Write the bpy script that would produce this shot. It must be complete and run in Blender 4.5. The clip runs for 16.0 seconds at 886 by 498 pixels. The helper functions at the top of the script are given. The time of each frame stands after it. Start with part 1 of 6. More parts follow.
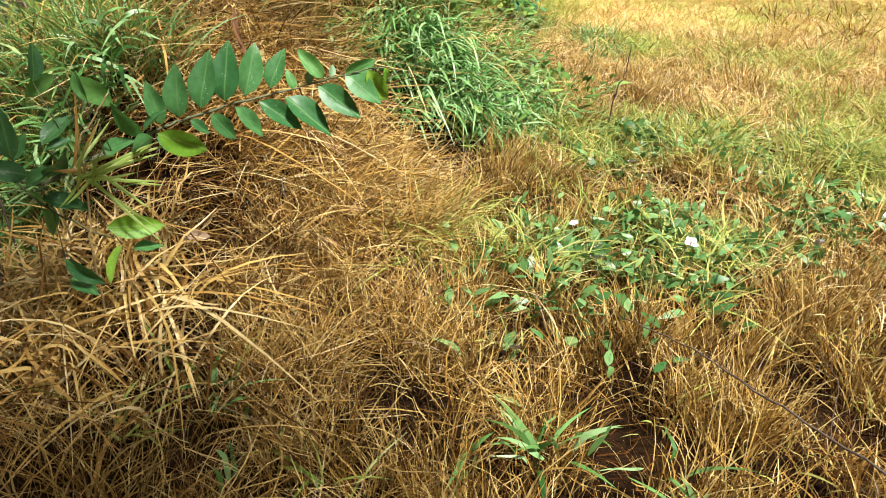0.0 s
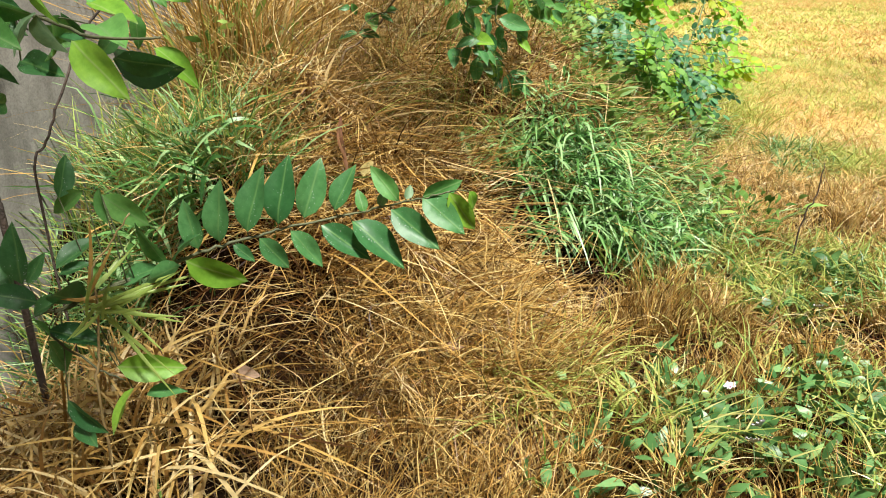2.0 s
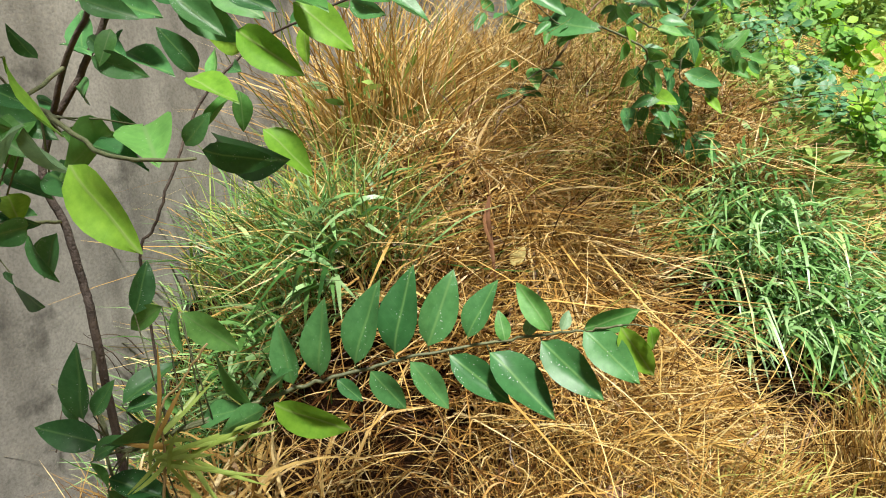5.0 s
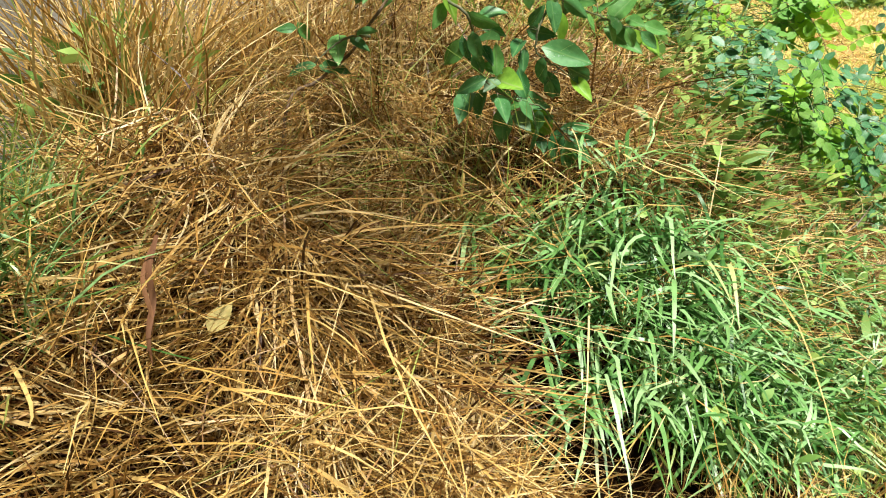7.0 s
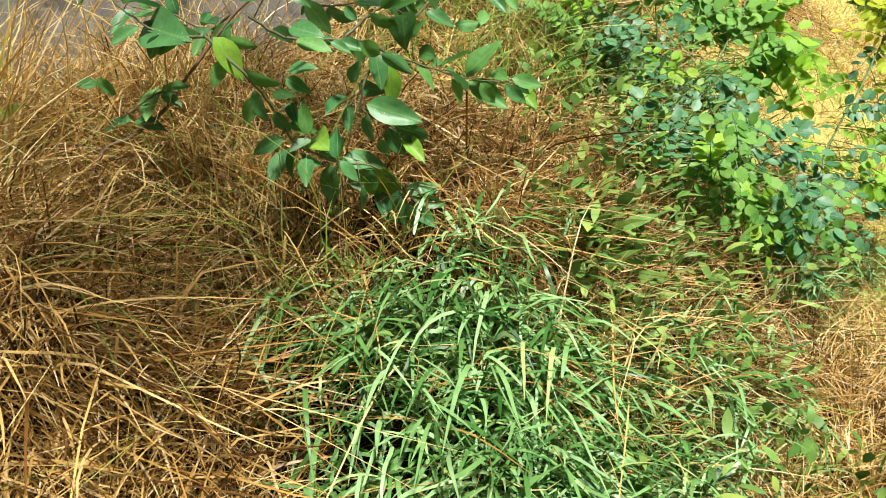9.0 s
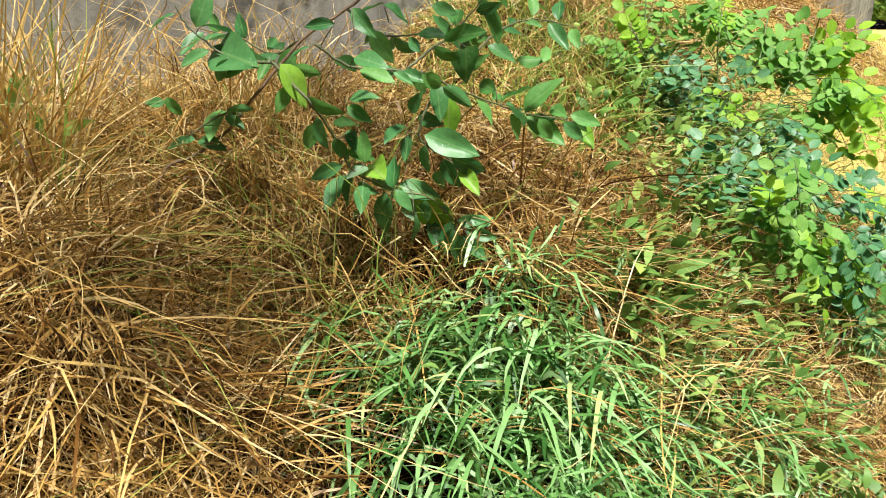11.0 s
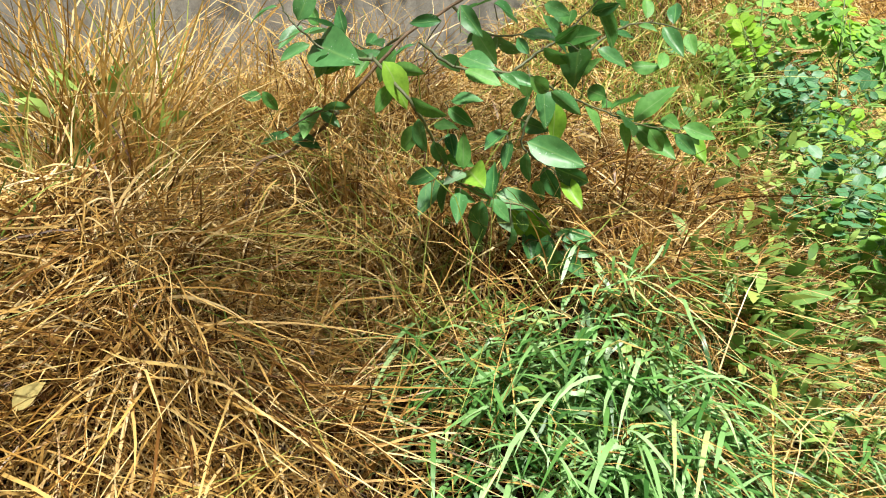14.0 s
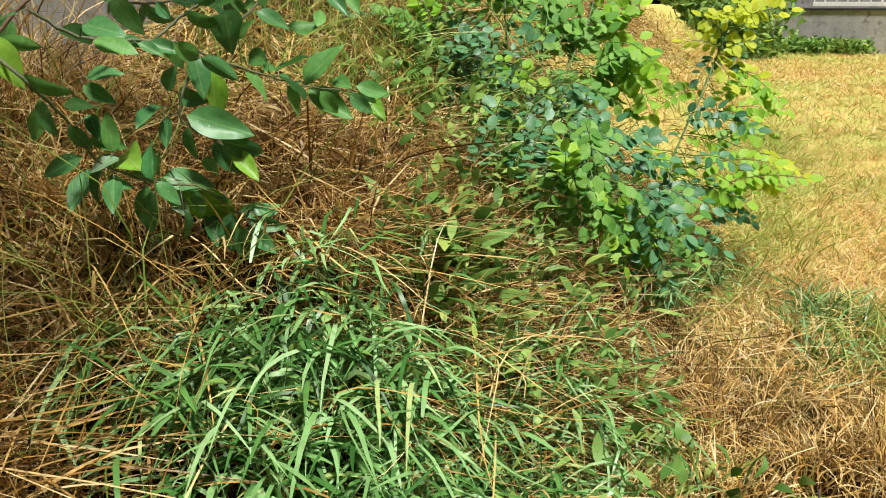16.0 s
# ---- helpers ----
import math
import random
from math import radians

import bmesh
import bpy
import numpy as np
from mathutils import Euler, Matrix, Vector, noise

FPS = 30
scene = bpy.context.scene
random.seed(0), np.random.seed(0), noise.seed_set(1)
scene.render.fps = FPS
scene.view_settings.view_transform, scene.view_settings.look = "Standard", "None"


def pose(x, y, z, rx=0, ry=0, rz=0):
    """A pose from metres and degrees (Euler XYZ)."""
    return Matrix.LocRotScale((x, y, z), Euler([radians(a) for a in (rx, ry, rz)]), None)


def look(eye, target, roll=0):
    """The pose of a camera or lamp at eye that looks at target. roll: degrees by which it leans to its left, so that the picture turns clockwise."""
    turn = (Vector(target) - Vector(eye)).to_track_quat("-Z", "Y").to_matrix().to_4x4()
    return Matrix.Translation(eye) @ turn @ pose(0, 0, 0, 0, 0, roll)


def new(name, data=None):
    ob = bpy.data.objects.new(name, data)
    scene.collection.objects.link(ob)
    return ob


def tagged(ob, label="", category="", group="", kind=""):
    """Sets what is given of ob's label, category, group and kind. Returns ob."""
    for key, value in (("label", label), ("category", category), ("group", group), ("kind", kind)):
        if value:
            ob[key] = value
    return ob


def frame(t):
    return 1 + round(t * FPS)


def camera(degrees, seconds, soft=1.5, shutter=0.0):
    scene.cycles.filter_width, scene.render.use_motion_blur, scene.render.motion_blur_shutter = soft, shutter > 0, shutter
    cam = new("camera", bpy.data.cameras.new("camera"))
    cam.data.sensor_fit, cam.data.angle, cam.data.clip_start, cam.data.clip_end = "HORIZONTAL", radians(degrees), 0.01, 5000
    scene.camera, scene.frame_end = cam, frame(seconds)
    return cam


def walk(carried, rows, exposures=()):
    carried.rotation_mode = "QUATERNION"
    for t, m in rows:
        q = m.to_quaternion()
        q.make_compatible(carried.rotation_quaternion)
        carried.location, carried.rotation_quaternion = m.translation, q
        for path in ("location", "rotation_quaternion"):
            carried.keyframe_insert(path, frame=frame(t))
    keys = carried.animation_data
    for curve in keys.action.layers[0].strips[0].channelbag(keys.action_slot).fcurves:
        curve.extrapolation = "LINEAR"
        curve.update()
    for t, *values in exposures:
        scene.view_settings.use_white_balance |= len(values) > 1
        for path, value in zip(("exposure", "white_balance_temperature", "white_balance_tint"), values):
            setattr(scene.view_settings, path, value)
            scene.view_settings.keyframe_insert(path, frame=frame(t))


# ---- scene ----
cam = camera(61.34, 16.0, 1.0)
PATH = [
    (0.0, pose(0.000, 0.000, 1.245, 61.20, -1.74, 0.95)),
    (0.5, pose(0.004, 0.108, 1.220, 62.98, -1.98, 1.82)),
    (1.0, pose(-0.000, 0.293, 1.183, 64.92, -1.52, 3.40)),
    (1.5, pose(0.100, 0.393, 1.182, 66.59, 0.12, 9.78)),
    (2.0, pose(0.187, 0.444, 1.184, 68.56, 0.62, 15.50)),
    (2.5, pose(0.200, 0.452, 1.189, 70.02, 0.91, 18.06)),
    (3.0, pose(0.194, 0.454, 1.190, 71.77, 1.14, 20.72)),
    (3.5, pose(0.184, 0.478, 1.219, 72.61, 0.44, 24.95)),
    (3.7, pose(0.177, 0.486, 1.220, 72.73, 0.12, 27.31)),
    (5.8, pose(0.015, 1.116, 1.188, 71.19, 3.51, 26.11)),
    (6.0, pose(0.059, 1.180, 1.181, 71.05, 3.54, 25.04)),
    (6.5, pose(0.212, 1.497, 1.168, 70.24, 2.50, 26.20)),
    (7.0, pose(0.263, 1.699, 1.166, 68.60, 0.76, 27.51)),
    (7.5, pose(0.306, 1.957, 1.162, 68.18, -0.12, 28.49)),
    (8.0, pose(0.390, 2.069, 1.174, 68.41, -1.08, 24.08)),
    (8.5, pose(0.553, 2.139, 1.171, 69.95, 0.34, 28.10)),
    (9.0, pose(0.751, 2.190, 1.196, 71.05, 1.01, 33.59)),
    (9.5, pose(0.817, 2.173, 1.199, 70.57, 1.08, 36.33)),
    (10.0, pose(0.773, 2.161, 1.192, 71.81, 0.09, 37.41)),
    (10.2, pose(0.743, 2.164, 1.196, 72.39, -0.63, 37.27)),
    (12.3, pose(0.704, 2.210, 1.221, 72.94, -2.84, 39.80)),
    (12.5, pose(0.685, 2.204, 1.215, 72.95, -2.62, 42.27)),
    (13.0, pose(0.652, 2.194, 1.212, 72.85, -3.23, 45.46)),
    (13.5, pose(0.619, 2.205, 1.210, 72.71, -3.15, 46.47)),
    (14.0, pose(0.609, 2.231, 1.210, 72.68, -2.72, 43.76)),
    (14.5, pose(0.606, 2.233, 1.208, 71.95, -2.32, 40.69)),
    (15.0, pose(0.613, 2.259, 1.201, 71.56, -1.95, 34.81)),
    (15.5, pose(0.606, 2.294, 1.191, 71.40, -1.50, 28.31)),
    (16.0, pose(0.691, 2.370, 1.166, 71.80, 0.00, 22.96)),
]
EXPOSURE = [(0.0, 1.24), (1.0, 1.08), (2.0, 1.1), (3.5, 1.14), (6.0, 1.2), (7.5, 1.17), (8.5, 1.02), (9.5, 1.12), (12.5, 1.2), (14.0, 1.32), (15.0, 1.18), (16.0, 0.72)]
walk(cam, PATH, EXPOSURE)

# ---------------------------------------------------------------- world and light
world = bpy.data.worlds.new("world")
scene.world = world
world.use_nodes = True
SUN_ELEV, SUN_ROT = radians(66), radians(125)
wn, wl = world.node_tree.nodes, world.node_tree.links
sky = wn.new("ShaderNodeTexSky")
sky.sky_type = "NISHITA"
sky.sun_disc = False
sky.sun_elevation, sky.sun_rotation = SUN_ELEV, SUN_ROT
sky.air_density, sky.dust_density, sky.ozone_density = 0.7, 6.0, 0.4
wl.new(sky.outputs[0], wn["Background"].inputs[0])
wn["Background"].inputs[1].default_value = 0.014
sun = new("sun", bpy.data.lights.new("sun", "SUN"))
sun.data.energy, sun.data.angle, sun.data.color = 5.0, radians(8), (1.0, 0.955, 0.92)
sdir = Vector((math.sin(SUN_ROT) * math.cos(SUN_ELEV), math.cos(SUN_ROT) * math.cos(SUN_ELEV), math.sin(SUN_ELEV)))
sun.matrix_world = look(sdir * 30, (0, 0, 0))

# ---------------------------------------------------------------- materials


def material(name):
    m = bpy.data.materials.new(name)
    m.use_nodes = True
    nt = m.node_tree
    return m, nt, nt.nodes["Principled BSDF"], nt.nodes["Material Output"]


def ramp(nt, stops, source=None):
    r = nt.nodes.new("ShaderNodeValToRGB")
    els = r.color_ramp.elements
    while len(els) < len(stops):
        els.new(0.5)
    for e, (p, c) in zip(els, stops):
        e.position, e.color = p, (*c, 1)
    if source is not None:
        nt.links.new(source, r.inputs[0])
    return r


def noise_tex(nt, scale, detail=4, coords="Object", rough=0.6):
    tc = nt.nodes.new("ShaderNodeTexCoord")
    n = nt.nodes.new("ShaderNodeTexNoise")
    n.inputs["Scale"].default_value, n.inputs["Detail"].default_value, n.inputs["Roughness"].default_value = scale, detail, rough
    nt.links.new(tc.outputs[coords], n.inputs["Vector"])
    return n


def mix_col(nt, mode, fac, a, b):
    m = nt.nodes.new("ShaderNodeMix")
    m.data_type, m.blend_type = "RGBA", mode
    for sock, v in ((m.inputs[0], fac), (m.inputs[6], a), (m.inputs[7], b)):
        if isinstance(v, bpy.types.NodeSocket):
            nt.links.new(v, sock)
        elif isinstance(v, (int, float)):
            sock.default_value = v
        else:
            sock.default_value = (*v, 1)
    return m.outputs[2]


def bump(nt, bsdf, height, strength=0.3, distance=0.01):
    b = nt.nodes.new("ShaderNodeBump")
    b.inputs["Strength"].default_value, b.inputs["Distance"].default_value = strength, distance
    nt.links.new(height, b.inputs["Height"])
    nt.links.new(b.outputs[0], bsdf.inputs["Normal"])


def thin(nt, bsdf, out, colour, amount):
    """Lets part of the light through a blade or leaf."""
    t = nt.nodes.new("ShaderNodeBsdfTranslucent")
    nt.links.new(colour, t.inputs[0])
    m = nt.nodes.new("ShaderNodeMixShader")
    m.inputs[0].default_value = amount
    nt.links.new(bsdf.outputs[0], m.inputs[1])
    nt.links.new(t.outputs[0], m.inputs[2])
    nt.links.new(m.outputs[0], out.inputs[0])


def blade_material(name, stops, rough=0.42, through_light=0.16, scale=14.0, gloss=0.5):
    m, nt, b, out = material(name)
    g = nt.nodes.new("ShaderNodeNewGeometry")
    r = ramp(nt, stops, g.outputs["Random Per Island"])
    n = noise_tex(nt, 1.7, 3)
    n2 = noise_tex(nt, scale * 3, 3)
    tone = ramp(nt, [(0.3, (0.78, 0.74, 0.66)), (0.7, (1.1, 1.1, 1.08))], n.outputs[0])
    fine = ramp(nt, [(0.25, (0.78, 0.76, 0.72)), (0.75, (1.1, 1.1, 1.1))], n2.outputs[0])
    c = mix_col(nt, "MULTIPLY", 1.0, r.outputs[0], tone.outputs[0])
    c = mix_col(nt, "MULTIPLY", 0.8, c, fine.outputs[0])
    nt.links.new(c, b.inputs["Base Color"])
    b.inputs["Roughness"].default_value = rough
    b.inputs["Specular IOR Level"].default_value = gloss
    thin(nt, b, out, c, through_light)
    return m


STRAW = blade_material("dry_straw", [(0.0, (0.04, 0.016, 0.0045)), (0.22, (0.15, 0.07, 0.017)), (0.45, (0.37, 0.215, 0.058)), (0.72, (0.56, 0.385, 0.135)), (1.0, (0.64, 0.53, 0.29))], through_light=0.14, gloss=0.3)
# old thatch, also darkened so the gaps under the straw read as shade
SHADED_THATCH = blade_material("old_shaded_thatch", [(0.0, (0.013, 0.0042, 0.0012)), (0.5, (0.042, 0.015, 0.0033)), (0.88, (0.115, 0.046, 0.010)), (1.0, (0.22, 0.1, 0.026))], rough=0.8, through_light=0.1, gloss=0.1)
STRAW_PALE = blade_material("bleached_straw", [(0.0, (0.30, 0.165, 0.04)), (0.35, (0.50, 0.325, 0.095)), (0.75, (0.64, 0.475, 0.18)), (1.0, (0.70, 0.59, 0.33))], through_light=0.14, gloss=0.35)
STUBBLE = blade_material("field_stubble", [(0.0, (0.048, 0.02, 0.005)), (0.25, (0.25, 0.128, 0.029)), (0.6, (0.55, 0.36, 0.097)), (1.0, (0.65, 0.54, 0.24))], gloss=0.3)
# paler copy of the stubble; the field's stronger sun is put into its colour
SUNLIT_STUBBLE = blade_material("sunlit_stubble", [(0.0, (0.44, 0.24, 0.065)), (0.3, (0.65, 0.43, 0.14)), (0.7, (0.74, 0.57, 0.25)), (1.0, (0.76, 0.66, 0.40))], gloss=0.3)
GREEN = blade_material("green_grass", [(0.0, (0.03, 0.115, 0.022)), (0.3, (0.095, 0.245, 0.055)), (0.65, (0.205, 0.41, 0.14)), (0.92, (0.33, 0.53, 0.255)), (1.0, (0.45, 0.56, 0.2))], rough=0.4, through_light=0.25, gloss=0.4)
GREEN_YELLOW = blade_material("yellow_green_grass", [(0.0, (0.128, 0.262, 0.0338)), (0.5, (0.3, 0.42, 0.0825)), (0.85, (0.465, 0.54, 0.15)), (1.0, (0.57, 0.51, 0.21))], rough=0.45, through_light=0.35)
# shaded copy of the weed leaf colours, for the bindweed on the field
BINDWEED_SHADED = blade_material("shaded_bindweed_leaves", [(0.0, (0.04, 0.13, 0.035)), (0.5, (0.12, 0.28, 0.085)), (0.9, (0.21, 0.39, 0.15)), (1.0, (0.34, 0.47, 0.16))], rough=0.38, through_light=0.25)
# lightened copy of the yellow-green grass, so upright field blades look sunlit
SUNLIT_GREEN = blade_material("sunlit_field_green", [(0.0, (0.32, 0.43, 0.10)), (0.5, (0.48, 0.56, 0.14)), (1.0, (0.66, 0.64, 0.24))], rough=0.5, through_light=0.45, gloss=0.3)
CANE_GREEN = blade_material("cane_blade", [(0.0, (0.294, 0.434, 0.084)), (1.0, (0.392, 0.518, 0.154))], through_light=0.4)
WEED = blade_material("weed_leaves", [(0.0, (0.06, 0.16, 0.03)), (0.4, (0.17, 0.33, 0.075)), (0.85, (0.29, 0.45, 0.12)), (1.0, (0.36, 0.48, 0.11))], rough=0.5, through_light=0.3, gloss=0.25)


def leaf_material(name, dark, light, vein, rough=0.35, through_light=0.3, specks=0.0):
    m, nt, b, out = material(name)
    info = nt.nodes.new("ShaderNodeObjectInfo")
    base = ramp(nt, [(0.0, dark), (1.0, light)], info.outputs["Random"])
    n = noise_tex(nt, 9.0, 4)
    tone = ramp(nt, [(0.3, (0.75, 0.8, 0.75)), (0.7, (1.15, 1.1, 1.1))], n.outputs[0])
    c = mix_col(nt, "MULTIPLY", 1.0, base.outputs[0], tone.outputs[0])
    tc = nt.nodes.new("ShaderNodeTexCoord")
    sep = nt.nodes.new("ShaderNodeSeparateXYZ")
    nt.links.new(tc.outputs["Object"], sep.inputs[0])
    ab = nt.nodes.new("ShaderNodeMath")
    ab.operation = "ABSOLUTE"
    nt.links.new(sep.outputs[0], ab.inputs[0])
    rib = ramp(nt, [(0.0, (1, 1, 1)), (0.022, (0, 0, 0))], ab.outputs[0])
    # side veins slant forward from the midrib
    ad = nt.nodes.new("ShaderNodeMath")
    ad.operation = "MULTIPLY_ADD"
    nt.links.new(ab.outputs[0], ad.inputs[0])
    ad.inputs[1].default_value = -0.9
    nt.links.new(sep.outputs[1], ad.inputs[2])
    sn = nt.nodes.new("ShaderNodeMath")
    sn.operation = "PINGPONG"
    nt.links.new(ad.outputs[0], sn.inputs[0])
    sn.inputs[1].default_value = 0.06
    side = ramp(nt, [(0.0, (0.1, 0.1, 0.1)), (0.006, (0, 0, 0))], sn.outputs[0])
    vf = mix_col(nt, "LIGHTEN", 1.0, rib.outputs[0], side.outputs[0])
    c = mix_col(nt, "MIX", vf, c, vein)
    if specks:
        v = nt.nodes.new("ShaderNodeTexVoronoi")
        v.inputs["Scale"].default_value = 26.0
        v.inputs["Randomness"].default_value = 1.0
        nt.links.new(tc.outputs["Object"], v.inputs["Vector"])
        n3 = noise_tex(nt, 4.0, 2)
        patch = ramp(nt, [(0.5, (0, 0, 0)), (0.62, (1, 1, 1))], n3.outputs[0])
        dot = ramp(nt, [(0.13, (1, 1, 1)), (0.2, (0, 0, 0))], v.outputs["Distance"])
        f = mix_col(nt, "MULTIPLY", 1.0, dot.outputs[0], patch.outputs[0])
        f = mix_col(nt, "MULTIPLY", 1.0, f, (specks, specks, specks))
        c = mix_col(nt, "MIX", f, c, (0.62, 0.68, 0.64))
    nt.links.new(c, b.inputs["Base Color"])
    b.inputs["Roughness"].default_value = rough + 0.12
    b.inputs["Specular IOR Level"].default_value = 0.35
    bump(nt, b, vf, 0.07, 0.02)
    thin(nt, b, out, c, through_light)
    return m


LEAF_DARK = leaf_material("dark_leaf", (0.038, 0.145, 0.043), (0.088, 0.25, 0.078), (0.12, 0.26, 0.078), 0.3, 0.28, 0.85)
LEAF_MID = leaf_material("mid_leaf", (0.066, 0.218, 0.0462), (0.139, 0.343, 0.0792), (0.158, 0.304, 0.099), 0.42, 0.32, 0.3)
LEAF_YOUNG = leaf_material("young_leaf", (0.158, 0.383, 0.033), (0.264, 0.488, 0.0594), (0.277, 0.422, 0.119), 0.35, 0.4)
LEAF_PALE = leaf_material("pale_leaf", (0.145, 0.264, 0.132), (0.198, 0.33, 0.178), (0.224, 0.33, 0.185), 0.4, 0.35)
LEAFLET_BLUE = leaf_material("bluish_leaflet", (0.035, 0.135, 0.05), (0.11, 0.28, 0.12), (0.15, 0.29, 0.15), 0.32, 0.28)
LEAFLET_GREEN = leaf_material("green_leaflet", (0.0792, 0.251, 0.033), (0.224, 0.436, 0.0792), (0.185, 0.317, 0.0924), 0.5, 0.4)
LEAFLET_LIME = leaf_material("lime_leaflet", (0.20, 0.45, 0.028), (0.37, 0.60, 0.06), (0.26, 0.40, 0.08), 0.42, 0.5)
LEAFLET_YELLOW = leaf_material("yellow_leaflet", (0.44, 0.56, 0.035), (0.62, 0.68, 0.05), (0.48, 0.52, 0.1), 0.45, 0.55)
LEAF_WITHERED = leaf_material("withered_leaf", (0.09, 0.036, 0.013), (0.17, 0.078, 0.03), (0.2, 0.1, 0.04), 0.7, 0.1)
LEAF_FADED = leaf_material("faded_leaf", (0.40, 0.34, 0.12), (0.52, 0.46, 0.2), (0.42, 0.33, 0.12), 0.6, 0.3)
LEAF_DEAD = leaf_material("dead_leaf", (0.224, 0.132, 0.0726), (0.343, 0.238, 0.158), (0.277, 0.178, 0.106), 0.6, 0.2)


def plain(name, colour, colour2, scale=6.0, rough=0.7, strength=0.3, metal=0.0):
    m, nt, b, out = material(name)
    n = noise_tex(nt, scale, 6)
    n2 = noise_tex(nt, scale * 9, 4)
    c = ramp(nt, [(0.3, colour), (0.7, colour2)], n.outputs[0])
    f = ramp(nt, [(0.3, (0.8, 0.8, 0.8)), (0.7, (1.1, 1.1, 1.1))], n2.outputs[0])
    nt.links.new(mix_col(nt, "MULTIPLY", 1.0, c.outputs[0], f.outputs[0]), b.inputs["Base Color"])
    b.inputs["Roughness"].default_value, b.inputs["Metallic"].default_value = rough, metal
    bump(nt, b, n2.outputs[0], strength, 0.01)
    return m


BARK = plain("bark", (0.0338, 0.0255, 0.0195), (0.105, 0.0788, 0.06), 14, 0.8, 0.6)
TWIG = plain("twig", (0.062, 0.0744, 0.031), (0.136, 0.149, 0.0682), 14, 0.6, 0.3)
STEM_GREEN = plain("green_stem", (0.0496, 0.0992, 0.0248), (0.0992, 0.174, 0.0434), 14, 0.5, 0.2)
STEM_DRY = plain("dry_cane", (0.223, 0.149, 0.0558), (0.372, 0.273, 0.124), 14, 0.5, 0.2)
STEM_BROWN = plain("brown_stem", (0.07, 0.045, 0.022), (0.17, 0.11, 0.06), 14, 0.7, 0.4)
STICK = plain("dry_stick", (0.0375, 0.0263, 0.0188), (0.0975, 0.0638, 0.0413), 20, 0.8, 0.4)
PETAL = plain("petal", (0.648, 0.612, 0.666), (0.765, 0.747, 0.774), 20, 0.5, 0.1)
PETAL_HEART = plain("petal_heart", (0.315, 0.108, 0.252), (0.405, 0.18, 0.315), 20, 0.5, 0.1)
RAIL_WHITE = plain("white_paint", (0.703, 0.712, 0.722), (0.779, 0.779, 0.779), 3, 0.4, 0.1)
DARK_STEEL = plain("dark_slab", (0.0263, 0.0285, 0.0338), (0.0525, 0.054, 0.06), 3, 0.6, 0.2)


def soil_material():
    m, nt, b, out = material("soil_and_thatch")
    n = noise_tex(nt, 3.0, 8)
    n2 = noise_tex(nt, 60.0, 6)
    # browns taken near black to stand in for shade between the stalks
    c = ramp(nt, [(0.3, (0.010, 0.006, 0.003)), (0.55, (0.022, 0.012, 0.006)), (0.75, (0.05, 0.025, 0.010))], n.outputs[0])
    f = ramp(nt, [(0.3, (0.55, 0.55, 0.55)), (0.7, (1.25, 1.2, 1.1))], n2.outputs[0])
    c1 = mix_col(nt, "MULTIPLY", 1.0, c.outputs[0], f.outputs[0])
    # the open field reads as stubble where single stalks get too small
    tc = nt.nodes.new("ShaderNodeTexCoord")
    sep = nt.nodes.new("ShaderNodeSeparateXYZ")
    nt.links.new(tc.outputs["Object"], sep.inputs[0])
    mr = nt.nodes.new("ShaderNodeMapRange")
    mr.inputs[1].default_value, mr.inputs[2].default_value = 4.6, 6.4
    nt.links.new(sep.outputs[1], mr.inputs[0])
    mx = nt.nodes.new("ShaderNodeMapRange")
    mx.inputs[1].default_value, mx.inputs[2].default_value = 2.1, 4.2
    nt.links.new(sep.outputs[0], mx.inputs[0])
    my = nt.nodes.new("ShaderNodeMapRange")
    my.inputs[1].default_value, my.inputs[2].default_value = 1.0, -1.5
    nt.links.new(sep.outputs[1], my.inputs[0])
    mw = nt.nodes.new("ShaderNodeMapRange")
    mw.inputs[1].default_value, mw.inputs[2].default_value = -1.9, -2.6
    nt.links.new(sep.outputs[0], mw.inputs[0])
    around = mix_col(nt, "LIGHTEN", 1.0, mix_col(nt, "LIGHTEN", 1.0, mx.outputs[0], my.outputs[0]), mw.outputs[0])
    n3 = noise_tex(nt, 0.55, 5)
    far = ramp(nt, [(0.36, (0.58, 0.40, 0.14)), (0.48, (0.53, 0.45, 0.15)), (0.6, (0.43, 0.47, 0.13))], n3.outputs[0])
    wide = ramp(nt, [(0.36, (0.16, 0.09, 0.03)), (0.5, (0.30, 0.19, 0.065)), (0.64, (0.17, 0.18, 0.05))], n3.outputs[0])
    far2 = mix_col(nt, "MULTIPLY", 1.0, far.outputs[0], f.outputs[0])
    wide2 = mix_col(nt, "MULTIPLY", 1.0, wide.outputs[0], f.outputs[0])
    c2 = mix_col(nt, "MIX", around, c1, wide2)
    nt.links.new(mix_col(nt, "MIX", mr.outputs[0], c2, far2), b.inputs["Base Color"])
    b.inputs["Roughness"].default_value = 0.95
    b.inputs["Specular IOR Level"].default_value = 0.03
    bump(nt, b, n2.outputs[0], 0.8, 0.03)
    return m


